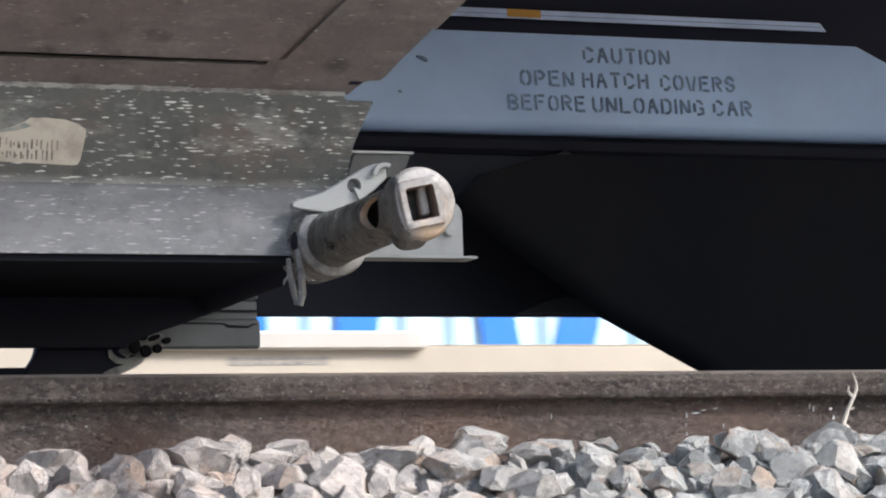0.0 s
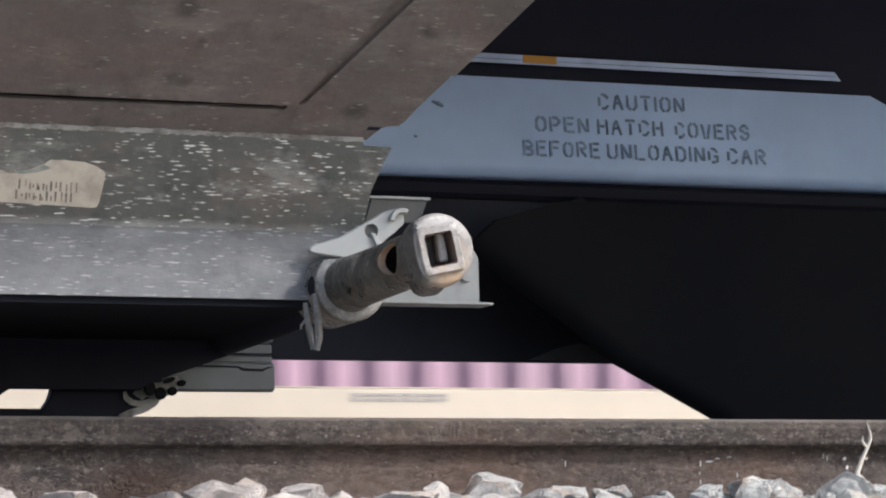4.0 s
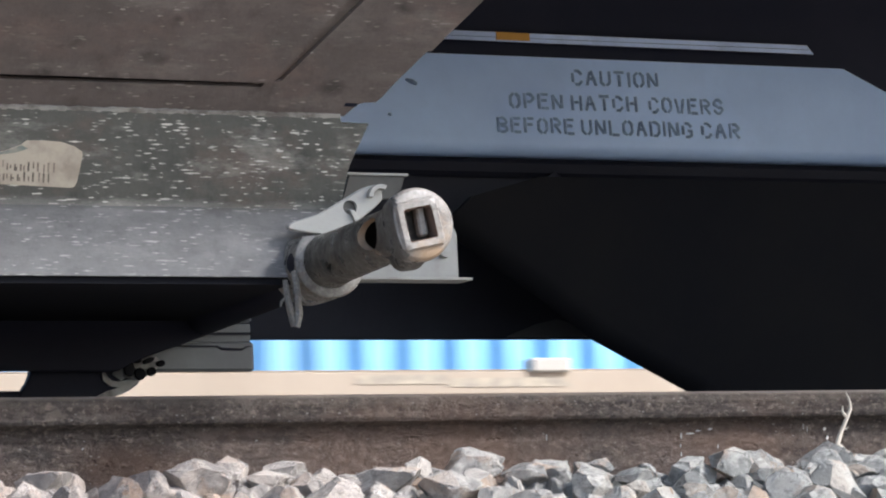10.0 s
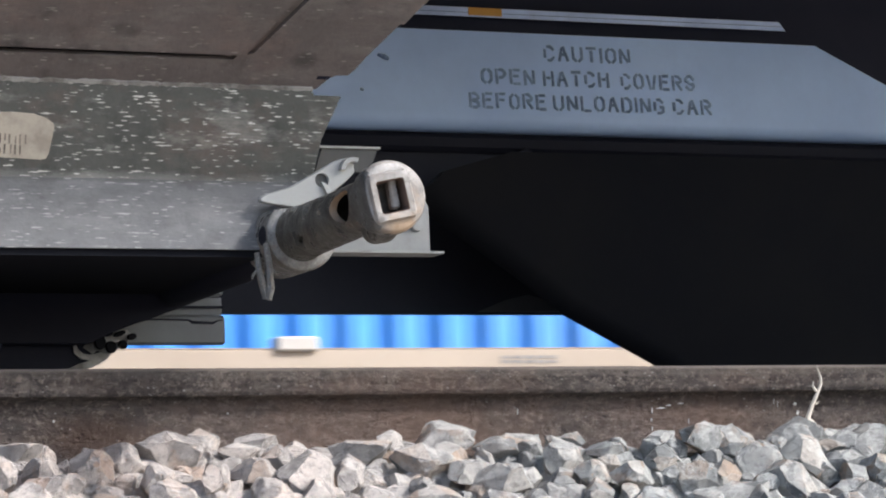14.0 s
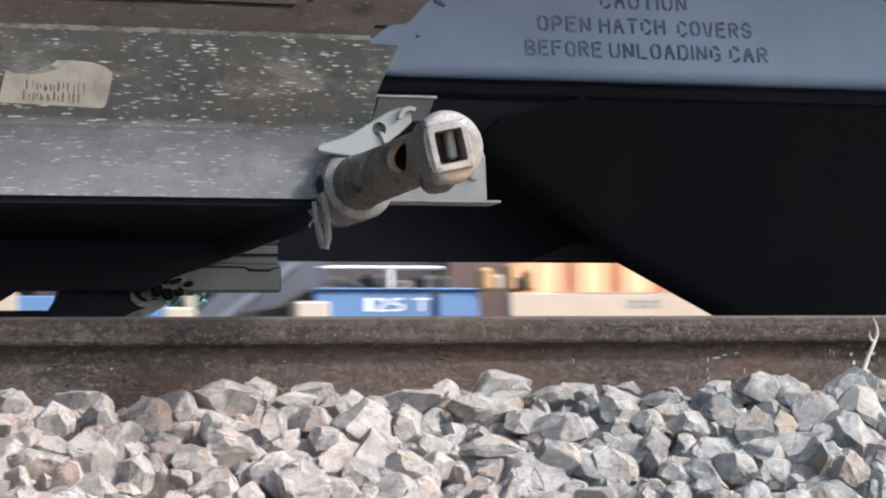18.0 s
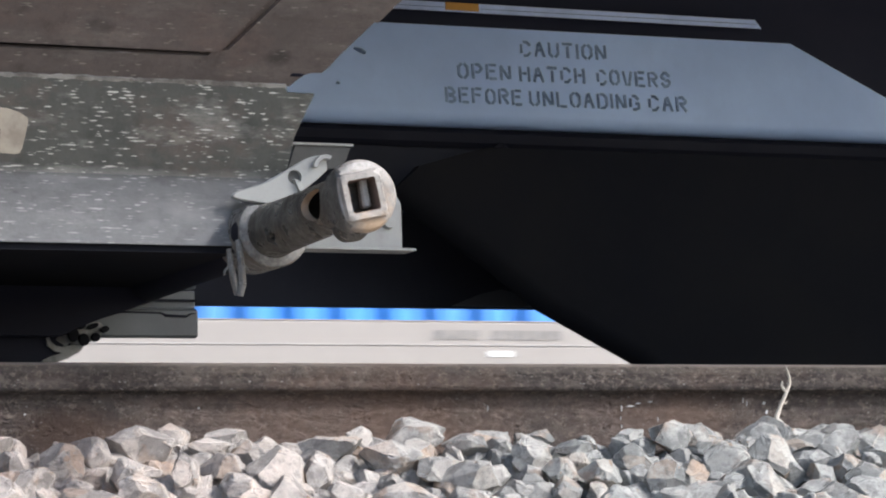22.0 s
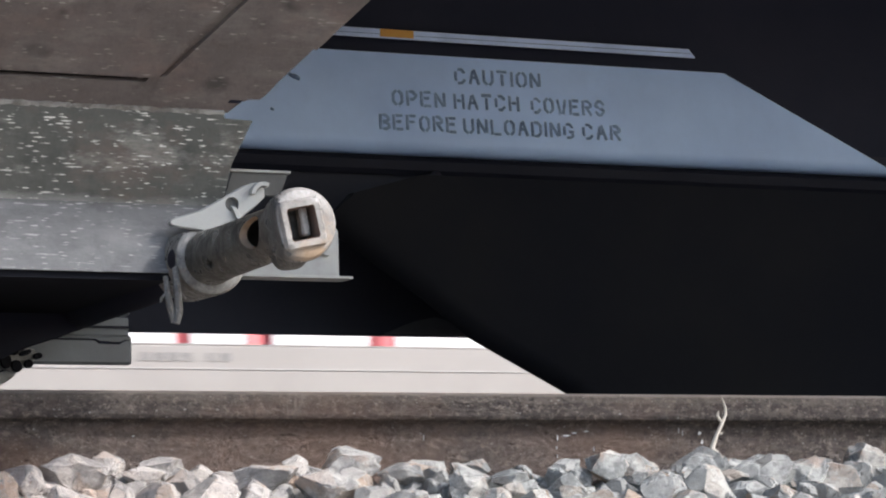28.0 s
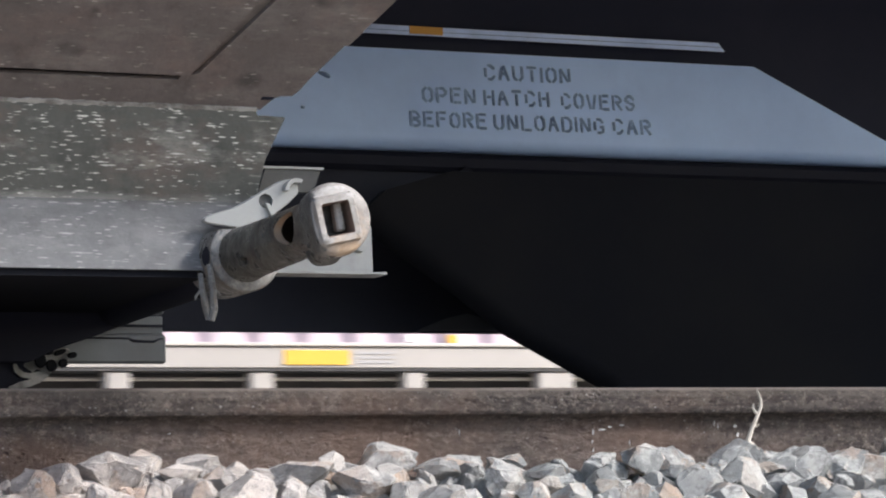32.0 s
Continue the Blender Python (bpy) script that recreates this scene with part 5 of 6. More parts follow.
def spine_car(u0, u1):
    """A flat low car: a cream side beam with yellow reflectors on short blocks over a thin lower rail."""
    t = thing("flat_car", "cream flat car with yellow reflectors on its side beam", "rail car", "flat cars of the train")
    n = NEAR_SIDE
    block(t, "side_beam", u0, u1, 0.0, 0.12, 0.725, 0.846, BEAM_CREAM, "cream side beam", 0.008)
    block(t, "beam_lip", u0 + 0.1, u1, -0.012, 0.05, 0.847, 0.866, CREAM_WHITE, "", 0.003)
    # dark plate added to give the shade below the beam
    block(t, "under_shadow_plate", u0 + 0.1, u1, 0.30, 0.1, 0.45, 0.72, TRUCK_DARK)
    block(t, "deck", u0 + 0.2, u1, 0.14, 2.6, 0.74, 0.80, TRUCK_DARK)
    block(t, "upper_rail", u0 + 0.55, u0 + 3.55, 0.16, 0.06, 0.880, 0.925, CREAM_WHITE, "", 0.004)
    block(t, "corner_board", u0 + 0.18, u0 + 0.26, 0.10, 0.05, 0.85, 0.93, TAN)
    part("lower_rail", box(u0 - 1.35, u1, n + 0.08, n + 0.11, 0.666, 0.684, 0.004), CREAM_WHITE, t, "thin grey lower rail")
    block(t, "beam_flange", u0 + 0.1, u1, -0.008, 0.10, 0.712, 0.724, TRUCK_DARK, "dark lower flange", 0.0)
    for a, w in ((0.08, 0.30), (3.21, 0.24), (4.14, 0.14), (5.05, 0.14), (5.98, 0.14), (6.86, 0.14), (7.74, 0.14), (8.51, 0.14), (9.28, 0.14), (10.05, 0.14), (10.82, 0.14), (11.59, 0.13), (12.39, 0.13), (13.28, 0.12), (14.09, 0.22), (14.98, 0.13), (15.85, 0.13)):
        block(t, "support_block", u0 + a, u0 + a + w, 0.0, 0.10, 0.40, 0.712, BEAM_CREAM, "", 0.01)
    for a in (1.25, 2.36):
        part("blue_bracket", prism([(u0 + a, n + 0.02, 0.71), (u0 + a + 0.24, n + 0.02, 0.71), (u0 + a + 0.18, n + 0.02, 0.60), (u0 + a + 0.06, n + 0.02, 0.60)], (0, 0.08, 0), 0.004), CAR_BLUE, t, "small blue bracket")
    for a in (0.62, 4.73, 12.58):
        block(t, "yellow_reflector", u0 + a, u0 + a + (0.79 if a < 1 else 0.38), -0.006, 0.012, 0.745, 0.825, YELLOW, "yellow reflector", 0.002)
    for a in (0.15, 4.47, 13.0):
        for z in (0.755, 0.780, 0.805):
            block(t, "data_bar", u0 + a, u0 + a + 0.22, -0.003, 0.01, z, z + 0.013, DATA_INK, "", 0.0)
    block(t, "end_post", u0 - 1.31, u0 - 1.23, 0.03, 0.06, 0.45, 0.955, CREAM_GREY, "grey end post", 0.006)
    block(t, "end_post_cap", u0 - 1.33, u0 - 1.17, 0.02, 0.08, 0.956, 0.985, CREAM_GREY, "", 0.006)
    for a in (3.0, 3.35):
        block(t, "clamp", u0 + a, u0 + a + 0.09, -0.015, 0.15, 0.80, 0.90, TRUCK_DARK)
    MOVING.append(t)
    truck(u0 + 2.2)
    return t


TAN = worn_paint("rusty_tan_paint", (0.46, 0.28, 0.12), (0.34, 0.19, 0.08), 0.75, scale=5.0)
BRAKE_GREY = worn_paint("bluish_grey_paint", (0.15, 0.16, 0.20), (0.10, 0.107, 0.13), 0.6, scale=3.0)
SKY = container_paint("sky_blue_container_paint", (0.22, 0.50, 0.82))
PALE = container_paint("pale_cyan_container_paint", (0.60, 0.78, 0.88))
MAROON = container_paint("maroon_container_paint", (0.27, 0.165, 0.215))
LILAC = container_paint("faded_lilac_container_paint", (0.31, 0.205, 0.255))
DEEP_BLUE = container_paint("deep_blue_container_paint", (0.06, 0.26, 0.68))
ORANGE = container_paint("orange_container_paint", (0.80, 0.40, 0.21))
RED = container_paint("red_container_paint", (0.72, 0.20, 0.20))
LOGO_BLUE = container_paint("strong_blue_paint", (0.03, 0.20, 0.70))
FADED_BLUE = worn_paint("faded_blue_smudge", (0.17, 0.21, 0.285), (0.28, 0.28, 0.28), 0.7, dirt_at=(0.4, 0.6), scale=14.0)
FADED_TEAL = worn_paint("faded_grey_teal_smudge", (0.21, 0.235, 0.248), (0.30, 0.285, 0.265), 0.7, dirt_at=(0.4, 0.6), scale=16.0)
FADED_ORANGE = worn_paint("faded_orange_smudge", (0.38, 0.29, 0.225), (0.34, 0.305, 0.27), 0.7, dirt_at=(0.4, 0.6), scale=10.0)
DIRT = worn_paint("brown_grime", (0.36, 0.31, 0.25), (0.49, 0.42, 0.32), 0.8, dirt_at=(0.42, 0.58), scale=12.0)
FAINT_INK = worn_paint("faint_grey_stencil", (0.20, 0.195, 0.188), (0.30, 0.28, 0.255), 0.7, dirt_at=(0.4, 0.6), scale=20.0)
MAUVE = container_paint("faded_mauve_container_paint", (0.56, 0.46, 0.48))
BEAM_CREAM = worn_paint("weathered_cream_paint", (0.43, 0.39, 0.343), (0.36, 0.325, 0.287), 0.6, scale=0.9, fine=0.25)
DARK_BLUE = container_paint("dark_blue_lettering", (0.05, 0.10, 0.24))
BRACE_GREY = worn_paint("dark_blue_grey_paint", (0.075, 0.085, 0.105), (0.05, 0.055, 0.065), 0.7, scale=5.0)
BROWN_DECK = worn_paint("brown_deck_paint", (0.34, 0.22, 0.12), (0.25, 0.16, 0.09), 0.7, scale=4.0)

TOP = 0.762
JOINTS = [10.4, 24.55, 38.86, 70.57, 84.73, 98.67, 112.97]
units = [(-4.0, 8.30, PALE, "pale blue corrugated container with large blue letter shapes", [(1.5, 3.46)], []),
         (11.02, 22.45, MAROON, "maroon corrugated container on the passing train", [(15.81, 17.75)], []),
         (25.17, 36.76, MAROON, "maroon corrugated container on the passing train", [(30.0, 31.9)], []),
         (39.48, 50.05, PALE, "pale blue corrugated container with large blue letter shapes", [(41.2, 43.01), (43.92, 45.74), (46.69, 48.6)], []),
         (57.40, 68.62, SKY, "sky blue corrugated container on the passing train", [], [59.75, 62.5, 65.2]),
         (71.34, 82.78, MAROON, "maroon corrugated container with a yellow patch", [], [73.6, 76.65, 79.40]),
         (85.50, 96.72, DEEP_BLUE, "deep blue corrugated container on the passing train", [], [88.3, 91.0, 93.7]),
         (99.44, 111.02, LILAC, "faded lilac corrugated container with a yellow patch", [], [102.1, 104.9, 107.6]),
         (113.74, 124.3, ORANGE, "orange corrugated container with blue letter shapes", [(115.55, 117.30), (118.05, 119.97)], [])]
boxes, cars = [], []
for a, b, paint, label, chords, plates in units:
    car = well_car(a, b, TOP, chords, plates, paint=CREAM if a < 55 else CREAM_TAN)
    cars.append(car)
    boxes.append(container(a + 0.12, b - 0.42, paint, label, 0.70))


def letter_shapes(t, spans, material, z0=0.74, z1=1.9):
    """Big painted strokes of a container's lettering: only plain shapes."""
    for a, b, slant in spans:
        y = NEAR_SIDE + 0.20
        part("letter_shape", prism([(a, y, z0), (b, y, z0), (b + slant, y, z1), (a + slant, y, z1)], (0, 0.006, 0)), material, t, "painted letter stroke")


letter_shapes(boxes[0], [(2.45, 2.66, -0.1), (3.02, 3.26, 0.15), (3.9, 4.12, -0.2), (4.3, 4.55, 0.3), (0.6, 1.4, 0.0)], LOGO_BLUE)
letter_shapes(boxes[0], [(4.9, 5.15, 0.5)], LOGO_BLUE)
letter_shapes(boxes[0], [(7.40, 7.55, 0.0)], YELLOW, 0.86, 0.90)
letter_shapes(boxes[3], [(45.35, 45.55, 0.2), (45.86, 46.12, -0.3), (46.5, 46.75, 0.12), (46.98, 47.2, -0.1), (42.30, 42.55, -0.1), (42.74, 42.92, 0.2), (43.16, 43.42, 0.0), (43.58, 43.86, 0.0), (44.22, 44.45, -0.3)], LOGO_BLUE)
letter_shapes(boxes[3], [(43.42, 43.58, 0.0)], LOGO_BLUE, 0.74, 0.80)
letter_shapes(boxes[5], [(81.10, 81.41, 0.0)], YELLOW, 0.89, 0.96)
letter_shapes(boxes[5], [(81.46, 81.53, 0.0), (81.70, 81.78, 0.0)], WHITE_PAINT, 0.79, 0.90)
letter_shapes(boxes[7], [(109.0, 109.45, 0.0)], YELLOW, 0.86, 0.94)
letter_shapes(boxes[8], [(115.30, 115.98, 0.0), (116.03, 116.40, 0.0), (116.45, 116.80, 0.0)], LOGO_BLUE)
letter_shapes(boxes[8], [(117.42, 117.80, 0.0), (118.1, 118.3, 0.1), (118.64, 118.77, -0.1), (118.98, 119.11, 0.12), (119.20, 119.31, -0.1), (119.50, 119.60, 0.1), (119.73, 119.84, -0.12), (120.02, 120.15, 0.0), (120.54, 120.68, 0.0), (121.0, 121.2, 0.0)], DARK_BLUE)
letter_shapes(boxes[8], [(120.19, 120.32, 0.0), (120.35, 120.48, 0.0)], DARK_BLUE, 0.775, 0.800)
for a, b, z in ((117.88, 118.12, 0.672), (118.20, 118.30, 0.66), (118.34, 118.44, 0.66), (118.60, 118.82, 0.665)):
    block(cars[8], "faded_mark", a, b, -0.002, 0.01, z, z + 0.016, FAINT_INK, "", 0.0)
    block(cars[8], "faded_mark", a + 0.03, b - 0.03, -0.002, 0.01, z + 0.0165, z + 0.026, FAINT_INK, "", 0.0)
for c, a, b, z0, z1, paint in ((7, 101.03, 101.225, 0.652, 0.745, FAINT_INK), (7, 99.15, 99.32, 0.672, 0.696, WHITE_PAINT), (4, 57.85, 58.08, 0.640, 0.738, FAINT_INK), (4, 64.18, 64.70, 0.690, 0.740, DIRT), (4, 64.71, 65.42, 0.672, 0.722, DIRT),
                               (7, 107.50, 107.92, 0.692, 0.728, DIRT), (7, 107.93, 108.20, 0.715, 0.742, DIRT), (3, 44.88, 45.15, 0.668, 0.722, STAIN), (1, 16.43, 16.64, 0.648, 0.695, STAIN), (1, 16.72, 16.92, 0.648, 0.695, STAIN), (5, 81.40, 81.70, 0.675, 0.752, FAINT_INK)):
    block(cars[c], "faded_mark", a, b, -0.004, 0.012, z0, z1, paint, "", 0.0)
# slanting stiffeners on the sills and faded two-line stencils, as plain bars
for c, u, slant in ((1, 15.72, -1), (1, 17.80, 1), (2, 29.92, -1), (2, 31.95, 1), (3, 41.13, -1), (3, 42.95, 1), (3, 46.675, 1), (3, 48.65, 1), (4, 59.03, 1), (4, 60.81, -1), (4, 66.29, -1), (5, 78.65, 1), (5, 79.90, -1), (6, 87.13, 1), (6, 88.91, -1), (6, 94.4, -1), (7, 101.29, 1)):
    y, lean_by = NEAR_SIDE - 0.006, 0.16 * slant
    part("sill_rib", prism([(u, y, TOP - 0.015), (u + 0.016, y, TOP - 0.015), (u + 0.016 + lean_by, y, 0.62), (u + lean_by, y, 0.62)], (0, 0.01, 0)), STAIN, cars[c], "slanting stiffener")
for c, a, b, z in ((0, 2.37, 2.98, 0.660), (1, 13.28, 13.93, 0.690), (1, 18.00, 18.36, 0.680), (3, 44.50, 44.80, 0.672), (3, 46.02, 46.40, 0.678), (4, 61.07, 61.51, 0.690), (8, 114.45, 114.69, 0.680), (6, 89.6, 90.0, 0.680), (2, 27.4, 28.0, 0.690)):
    for k in range(int((b - a) / 0.07)):
        for z0 in (z, z + 0.026):
            block(cars[c], "data_bar", a + 0.07 * k, a + 0.07 * k + 0.052, -0.003, 0.01, z0, z0 + 0.018, FAINT_INK, "", 0.0)
for k, u in enumerate(JOINTS):
    joint(cars[k + (k > 2)], u, shift=0.0 if k < 3 else 0.13)

TOP3 = 0.843
thirds, long_cars = [], []
for a, b, paint, label in ((129.7, 146.0, DEEP_BLUE, "deep blue corrugated container with a yellow mark"), (148.72, 163.5, MAROON, "dusty maroon corrugated container on the passing train"), (166.25, 181.86, RED, "red and white banded corrugated container")):
    car = well_car(a, b, TOP3, [], [], "long grey-beige well car with slotted end sills", CREAM_GREY)
    near_slots = ((2.19, 2.48), (2.63, 3.18)) if a < 140 else ((0.69, 0.98), (1.13, 1.68))
    far_slots = ((-2.31, -2.08), (-1.93, -1.63), (-0.70, -0.52)) if a > 160 else ((-1.82, -1.27), (-1.13, -0.83), (-0.70, -0.52))
    near_end, far_end = near_slots[-1][1] + 0.03, -2.45 if a > 160 else -1.82
    for base, e0, e1, slots in ((a, 0.15, near_end, near_slots), (b, far_end, -0.45, far_slots)):
        block(car, "end_deck", base + e0, base + e1, 0.13, 0.10, TOP3 + 0.012, 0.965, BROWN_DECK, "brown end deck")
        for s0, s1 in slots:
            block(car, "slot_plate", base + s0, base + s1, -0.02, 0.06, TOP3 - 0.048, TOP3 + 0.012, CREAM_GREY)
            for z in (TOP3 - 0.042, TOP3 - 0.004):
                block(car, "slot", base + s0 + 0.02, base + s1 - 0.02, -0.023, 0.03, z, z + 0.010, TRUCK_DARK, "dark slot", 0.0)
    for s in (a + near_end + 0.02, b + far_end - 0.20):
        block(car, "corner_casting", s, s + 0.18, -0.01, 0.16, TOP3 - 0.05, 0.93, CREAM_GREY, "grey-beige corner casting", 0.02)
    for s in (a + near_end + 0.35, b + far_end - 1.0):
        block(car, "chord_lip", s, s + 0.92, -0.010, 0.02, 0.797, 0.802, CREAM_GREY, "", 0.002)
    # faded stencils and smudges on the sill ends
    for s, w in ((a + 0.77, 0.16), (a + 1.17, 0.18), (a + 1.82, 0.16), (b - 2.22, 0.14), (b - 1.22, 0.18), (b - 0.52, 0.3)) if a > 140 else ((b - 2.05, 0.11), (b - 1.42, 0.14), (b - 1.04, 0.15)):
        block(car, "faded_mark", s, s + w, -0.003, 0.01, 0.685, 0.725, FAINT_INK, "", 0.0)
        block(car, "faded_mark", s, s + w * 0.3, -0.003, 0.01, 0.655, 0.68, FAINT_INK, "", 0.0)
    for k in range(4):
        block(car, "data_bar", a + 2.08, a + 2.38 - 0.06 * (k % 2), -0.003, 0.01, 0.655 + 0.02 * k, 0.665 + 0.02 * k, FAINT_INK, "", 0.0)
    # car marks: letters and digits as plain bars
    if a < 160:
        for k in range(10):
            u = (a + b) / 2 + 0.28 + 0.072 * k + (0.06 if k > 3 else 0.0)
            block(car, "faded_mark", u, u + 0.050, -0.004, 0.012, 0.745, 0.796, FAINT_INK, "", 0.0)
    block(car, "seam", a + 5.3, b - 5.5, -0.004, 0.03, 0.712, 0.718, DATA_INK, "weld seam", 0.0)
    if a < 140:
        block(car, "placard", (a + b) / 2 + 0.6, (a + b) / 2 + 0.75, -0.005, 0.02, 0.650, 0.682, WHITE_PAINT, "", 0.0)
    long_cars.append(car)
    thirds.append(container(a + near_end + 0.22, b + far_end - 0.22, paint, label, 0.76))
letter_shapes(thirds[0], [(143.44, 143.60, 0.0)], YELLOW, 0.85, 0.95)
letter_shapes(thirds[0], [(143.23, 143.31, 0.0), (143.74, 143.80, 0.1)], WHITE_PAINT, 0.85, 0.95)
letter_shapes(thirds[2], [(170.76, 170.97, 0.0), (171.16, 171.35, 0.0), (171.62, 171.78, 0.0), (171.94, 172.09, 0.0), (172.23, 172.37, 0.0), (172.62, 172.80, 0.0)], WHITE_PAINT, 0.80, 1.3)
letter_shapes(thirds[2], [(173.0, 173.74, 0.0), (173.83, 174.14, 0.0), (174.30, 174.87, 0.0), (175.03, 176.3, 0.0)], WHITE_PAINT, 0.80, 1.3)
letter_shapes(thirds[2], [(170.1, 170.74, 0.0)], SKY, 0.80, 1.0)
# faint old paint smudges on the first long sill
for a, b, z0, z1, paint in ((130.08, 130.45, 0.67, 0.74, FADED_ORANGE), (130.84, 130.93, 0.71, 0.83, FADED_BLUE), (130.93, 131.05, 0.71, 0.745, FADED_BLUE), (131.28, 131.37, 0.68, 0.80, FADED_BLUE), (131.37, 131.50, 0.68, 0.715, FADED_BLUE), (131.40, 131.50, 0.745, 0.80, FADED_BLUE), (131.68, 131.75, 0.69, 0.83, CREAM_WHITE),
                            (131.90, 132.00, 0.69, 0.815, FADED_BLUE), (132.00, 132.16, 0.755, 0.80, FADED_BLUE), (132.06, 132.15, 0.685, 0.755, FADED_BLUE), (132.20, 132.32, 0.685, 0.735, FADED_BLUE), (132.42, 132.56, 0.69, 0.735, FADED_BLUE), (148.84, 148.94, 0.64, 0.71, FADED_BLUE)):
    block(long_cars[0 if a < 140 else 1], "faded_smudge", a, b, -0.004, 0.012, z0, z1, paint, "", 0.0)
for a, b, z0, z1 in ((140.18, 140.32, 0.655, 0.690), (140.46, 140.66, 0.795, 0.812), (140.53, 140.58, 0.700, 0.795), (140.70, 140.80, 0.745, 0.762), (140.84, 140.89, 0.690, 0.815), (140.95, 140.99, 0.690, 0.780), (141.04, 141.09, 0.690, 0.815), (141.18, 141.23, 0.670, 0.825), (141.23, 141.40, 0.800, 0.822), (141.23, 141.36, 0.735, 0.755), (141.23, 141.44, 0.670, 0.695)):
    block(long_cars[0], "faded_smudge", a, b, -0.004, 0.012, z0, z1, FADED_TEAL, "", 0.0)
for k in range(6):
    block(long_cars[2], "faded_mark", 173.48 + 0.078 * k + (0.06 if k > 3 else 0.0), 173.53 + 0.078 * k + (0.06 if k > 3 else 0.0), -0.004, 0.012, 0.755, 0.800, FAINT_INK, "", 0.0)
for car, u in zip(long_cars, (148.1, 165.63)):
    joint(car, u, True, 0.828)
for a, b, z0, z1, paint in ((180.02, 180.21, 0.735, 0.755, WHITE_PAINT), (179.96, 180.28, 0.705, 0.735, WHITE_PAINT), (180.06, 180.20, 0.712, 0.722, FADED_BLUE), (179.82, 179.93, 0.650, 0.690, WHITE_PAINT), (179.95, 180.09, 0.650, 0.696, WHITE_PAINT), (180.11, 180.16, 0.650, 0.692, FADED_BLUE), (180.17, 180.30, 0.650, 0.694, WHITE_PAINT), (180.33, 180.48, 0.650, 0.680, WHITE_PAINT)):
    block(long_cars[2], "emblem_shape", a, b, -0.005, 0.012, z0, z1, paint, "", 0.0)
car_end(cars[3], 52.08, 1)
car_end(cars[4], 55.42, -1)
car_end(cars[8], 126.24, 1)
car_end(long_cars[0], 129.75, -1, False, 0.30)
car_end(long_cars[2], 181.9, 1, False, 0.70)
spine_car(185.94, 203.0)
last = container(190.3, 202.8, MAUVE, "faded mauve corrugated container on the flat car", 0.862)
letter_shapes(last, [(199.32, 199.42, 0.0)], WHITE_PAINT, 0.89, 0.93)
letter_shapes(last, [(199.57, 199.63, 0.0)], YELLOW, 0.885, 0.93)

for y in (NEAR_SIDE + 0.705, NEAR_SIDE + 2.145):
    rail("rail_beyond", y, RUST_RAIL, "steel rail under the passing train")

# trees beyond the train
LEAF = worn_paint("dusty_green_leaf", (0.050, 0.112, 0.086), (0.120, 0.215, 0.160), 0.5, scale=1.6, fine=0.3)
BARK = worn_paint("grey_bark", (0.12, 0.10, 0.085), (0.2, 0.17, 0.15), 0.9, scale=4.0)


def tree(x, y, height, seed):
    rnd = random.Random(seed)
    t = thing("tree", "leafy green tree with a low dense crown beyond the tracks", "tree", "trees beyond the tracks")
    t.location = (x, y, -0.78)
    trunk = tube([(0, 0, -0.1), (0.1, 0.05, height * 0.3), (0.0, 0.1, height * 0.6), (0.1, 0, height * 0.9)], [0.20, 0.16, 0.10, 0.03], 9)
    part("trunk", trunk, BARK, t, "", True)
    ends = []
    for k in range(9):
        a, z = rnd.uniform(0, 6.28), height * rnd.uniform(0.15, 0.8)
        r = rnd.uniform(1.2, 2.2)
        tip = (math.cos(a) * r, math.sin(a) * r, z + rnd.uniform(0.2, 0.9))
        part("limb", tube([(0.05, 0.05, z), (tip[0] * 0.5, tip[1] * 0.5, z + 0.3), tip], [0.06, 0.04, 0.012], 6), BARK, t, "", True)
        ends.append(tip)
    v, f = [], []
    for k in range(560):
        c = Vector(rnd.choice(ends)) if k % 3 else Vector((rnd.uniform(-1.8, 1.8), rnd.uniform(-1.3, 1.3), rnd.uniform(1.2, height)))
        c += Vector((rnd.gauss(0, 0.5), rnd.gauss(0, 0.5), rnd.gauss(0, 0.5)))
        for j in range(44):
            p = c + Vector((rnd.gauss(0, 0.16), rnd.gauss(0, 0.16), rnd.gauss(0, 0.16)))
            m = Euler((rnd.uniform(-1, 1), rnd.uniform(-1, 1), rnd.uniform(0, 6.28))).to_matrix()
            s, base = rnd.uniform(0.035, 0.075), len(v)
            v += [p + m @ Vector(q) * s for q in ((-1, 0, 0), (0, -0.5, 0.12), (1, 0, 0), (0, 0.5, 0.12))]
            f.append((base, base + 1, base + 2, base + 3))
    me = bpy.data.meshes.new("crown")
    me.from_pydata(v, [], f)
    me.materials.append(LEAF)
    crown = new("crown", me)
    crown.parent = t
    return t


for k, (x, y) in enumerate(((4.5, 21.5), (7.2, 22.6), (9.6, 21.8), (12.0, 22.8), (14.6, 21.9), (17.2, 22.9), (5.8, 25.0), (8.6, 25.6), (11.4, 25.1), (14.2, 25.8), (17.0, 25.2), (19.8, 25.5))):
    tree(x, y, 5.0 + 0.5 * (k % 3), 70 + k)

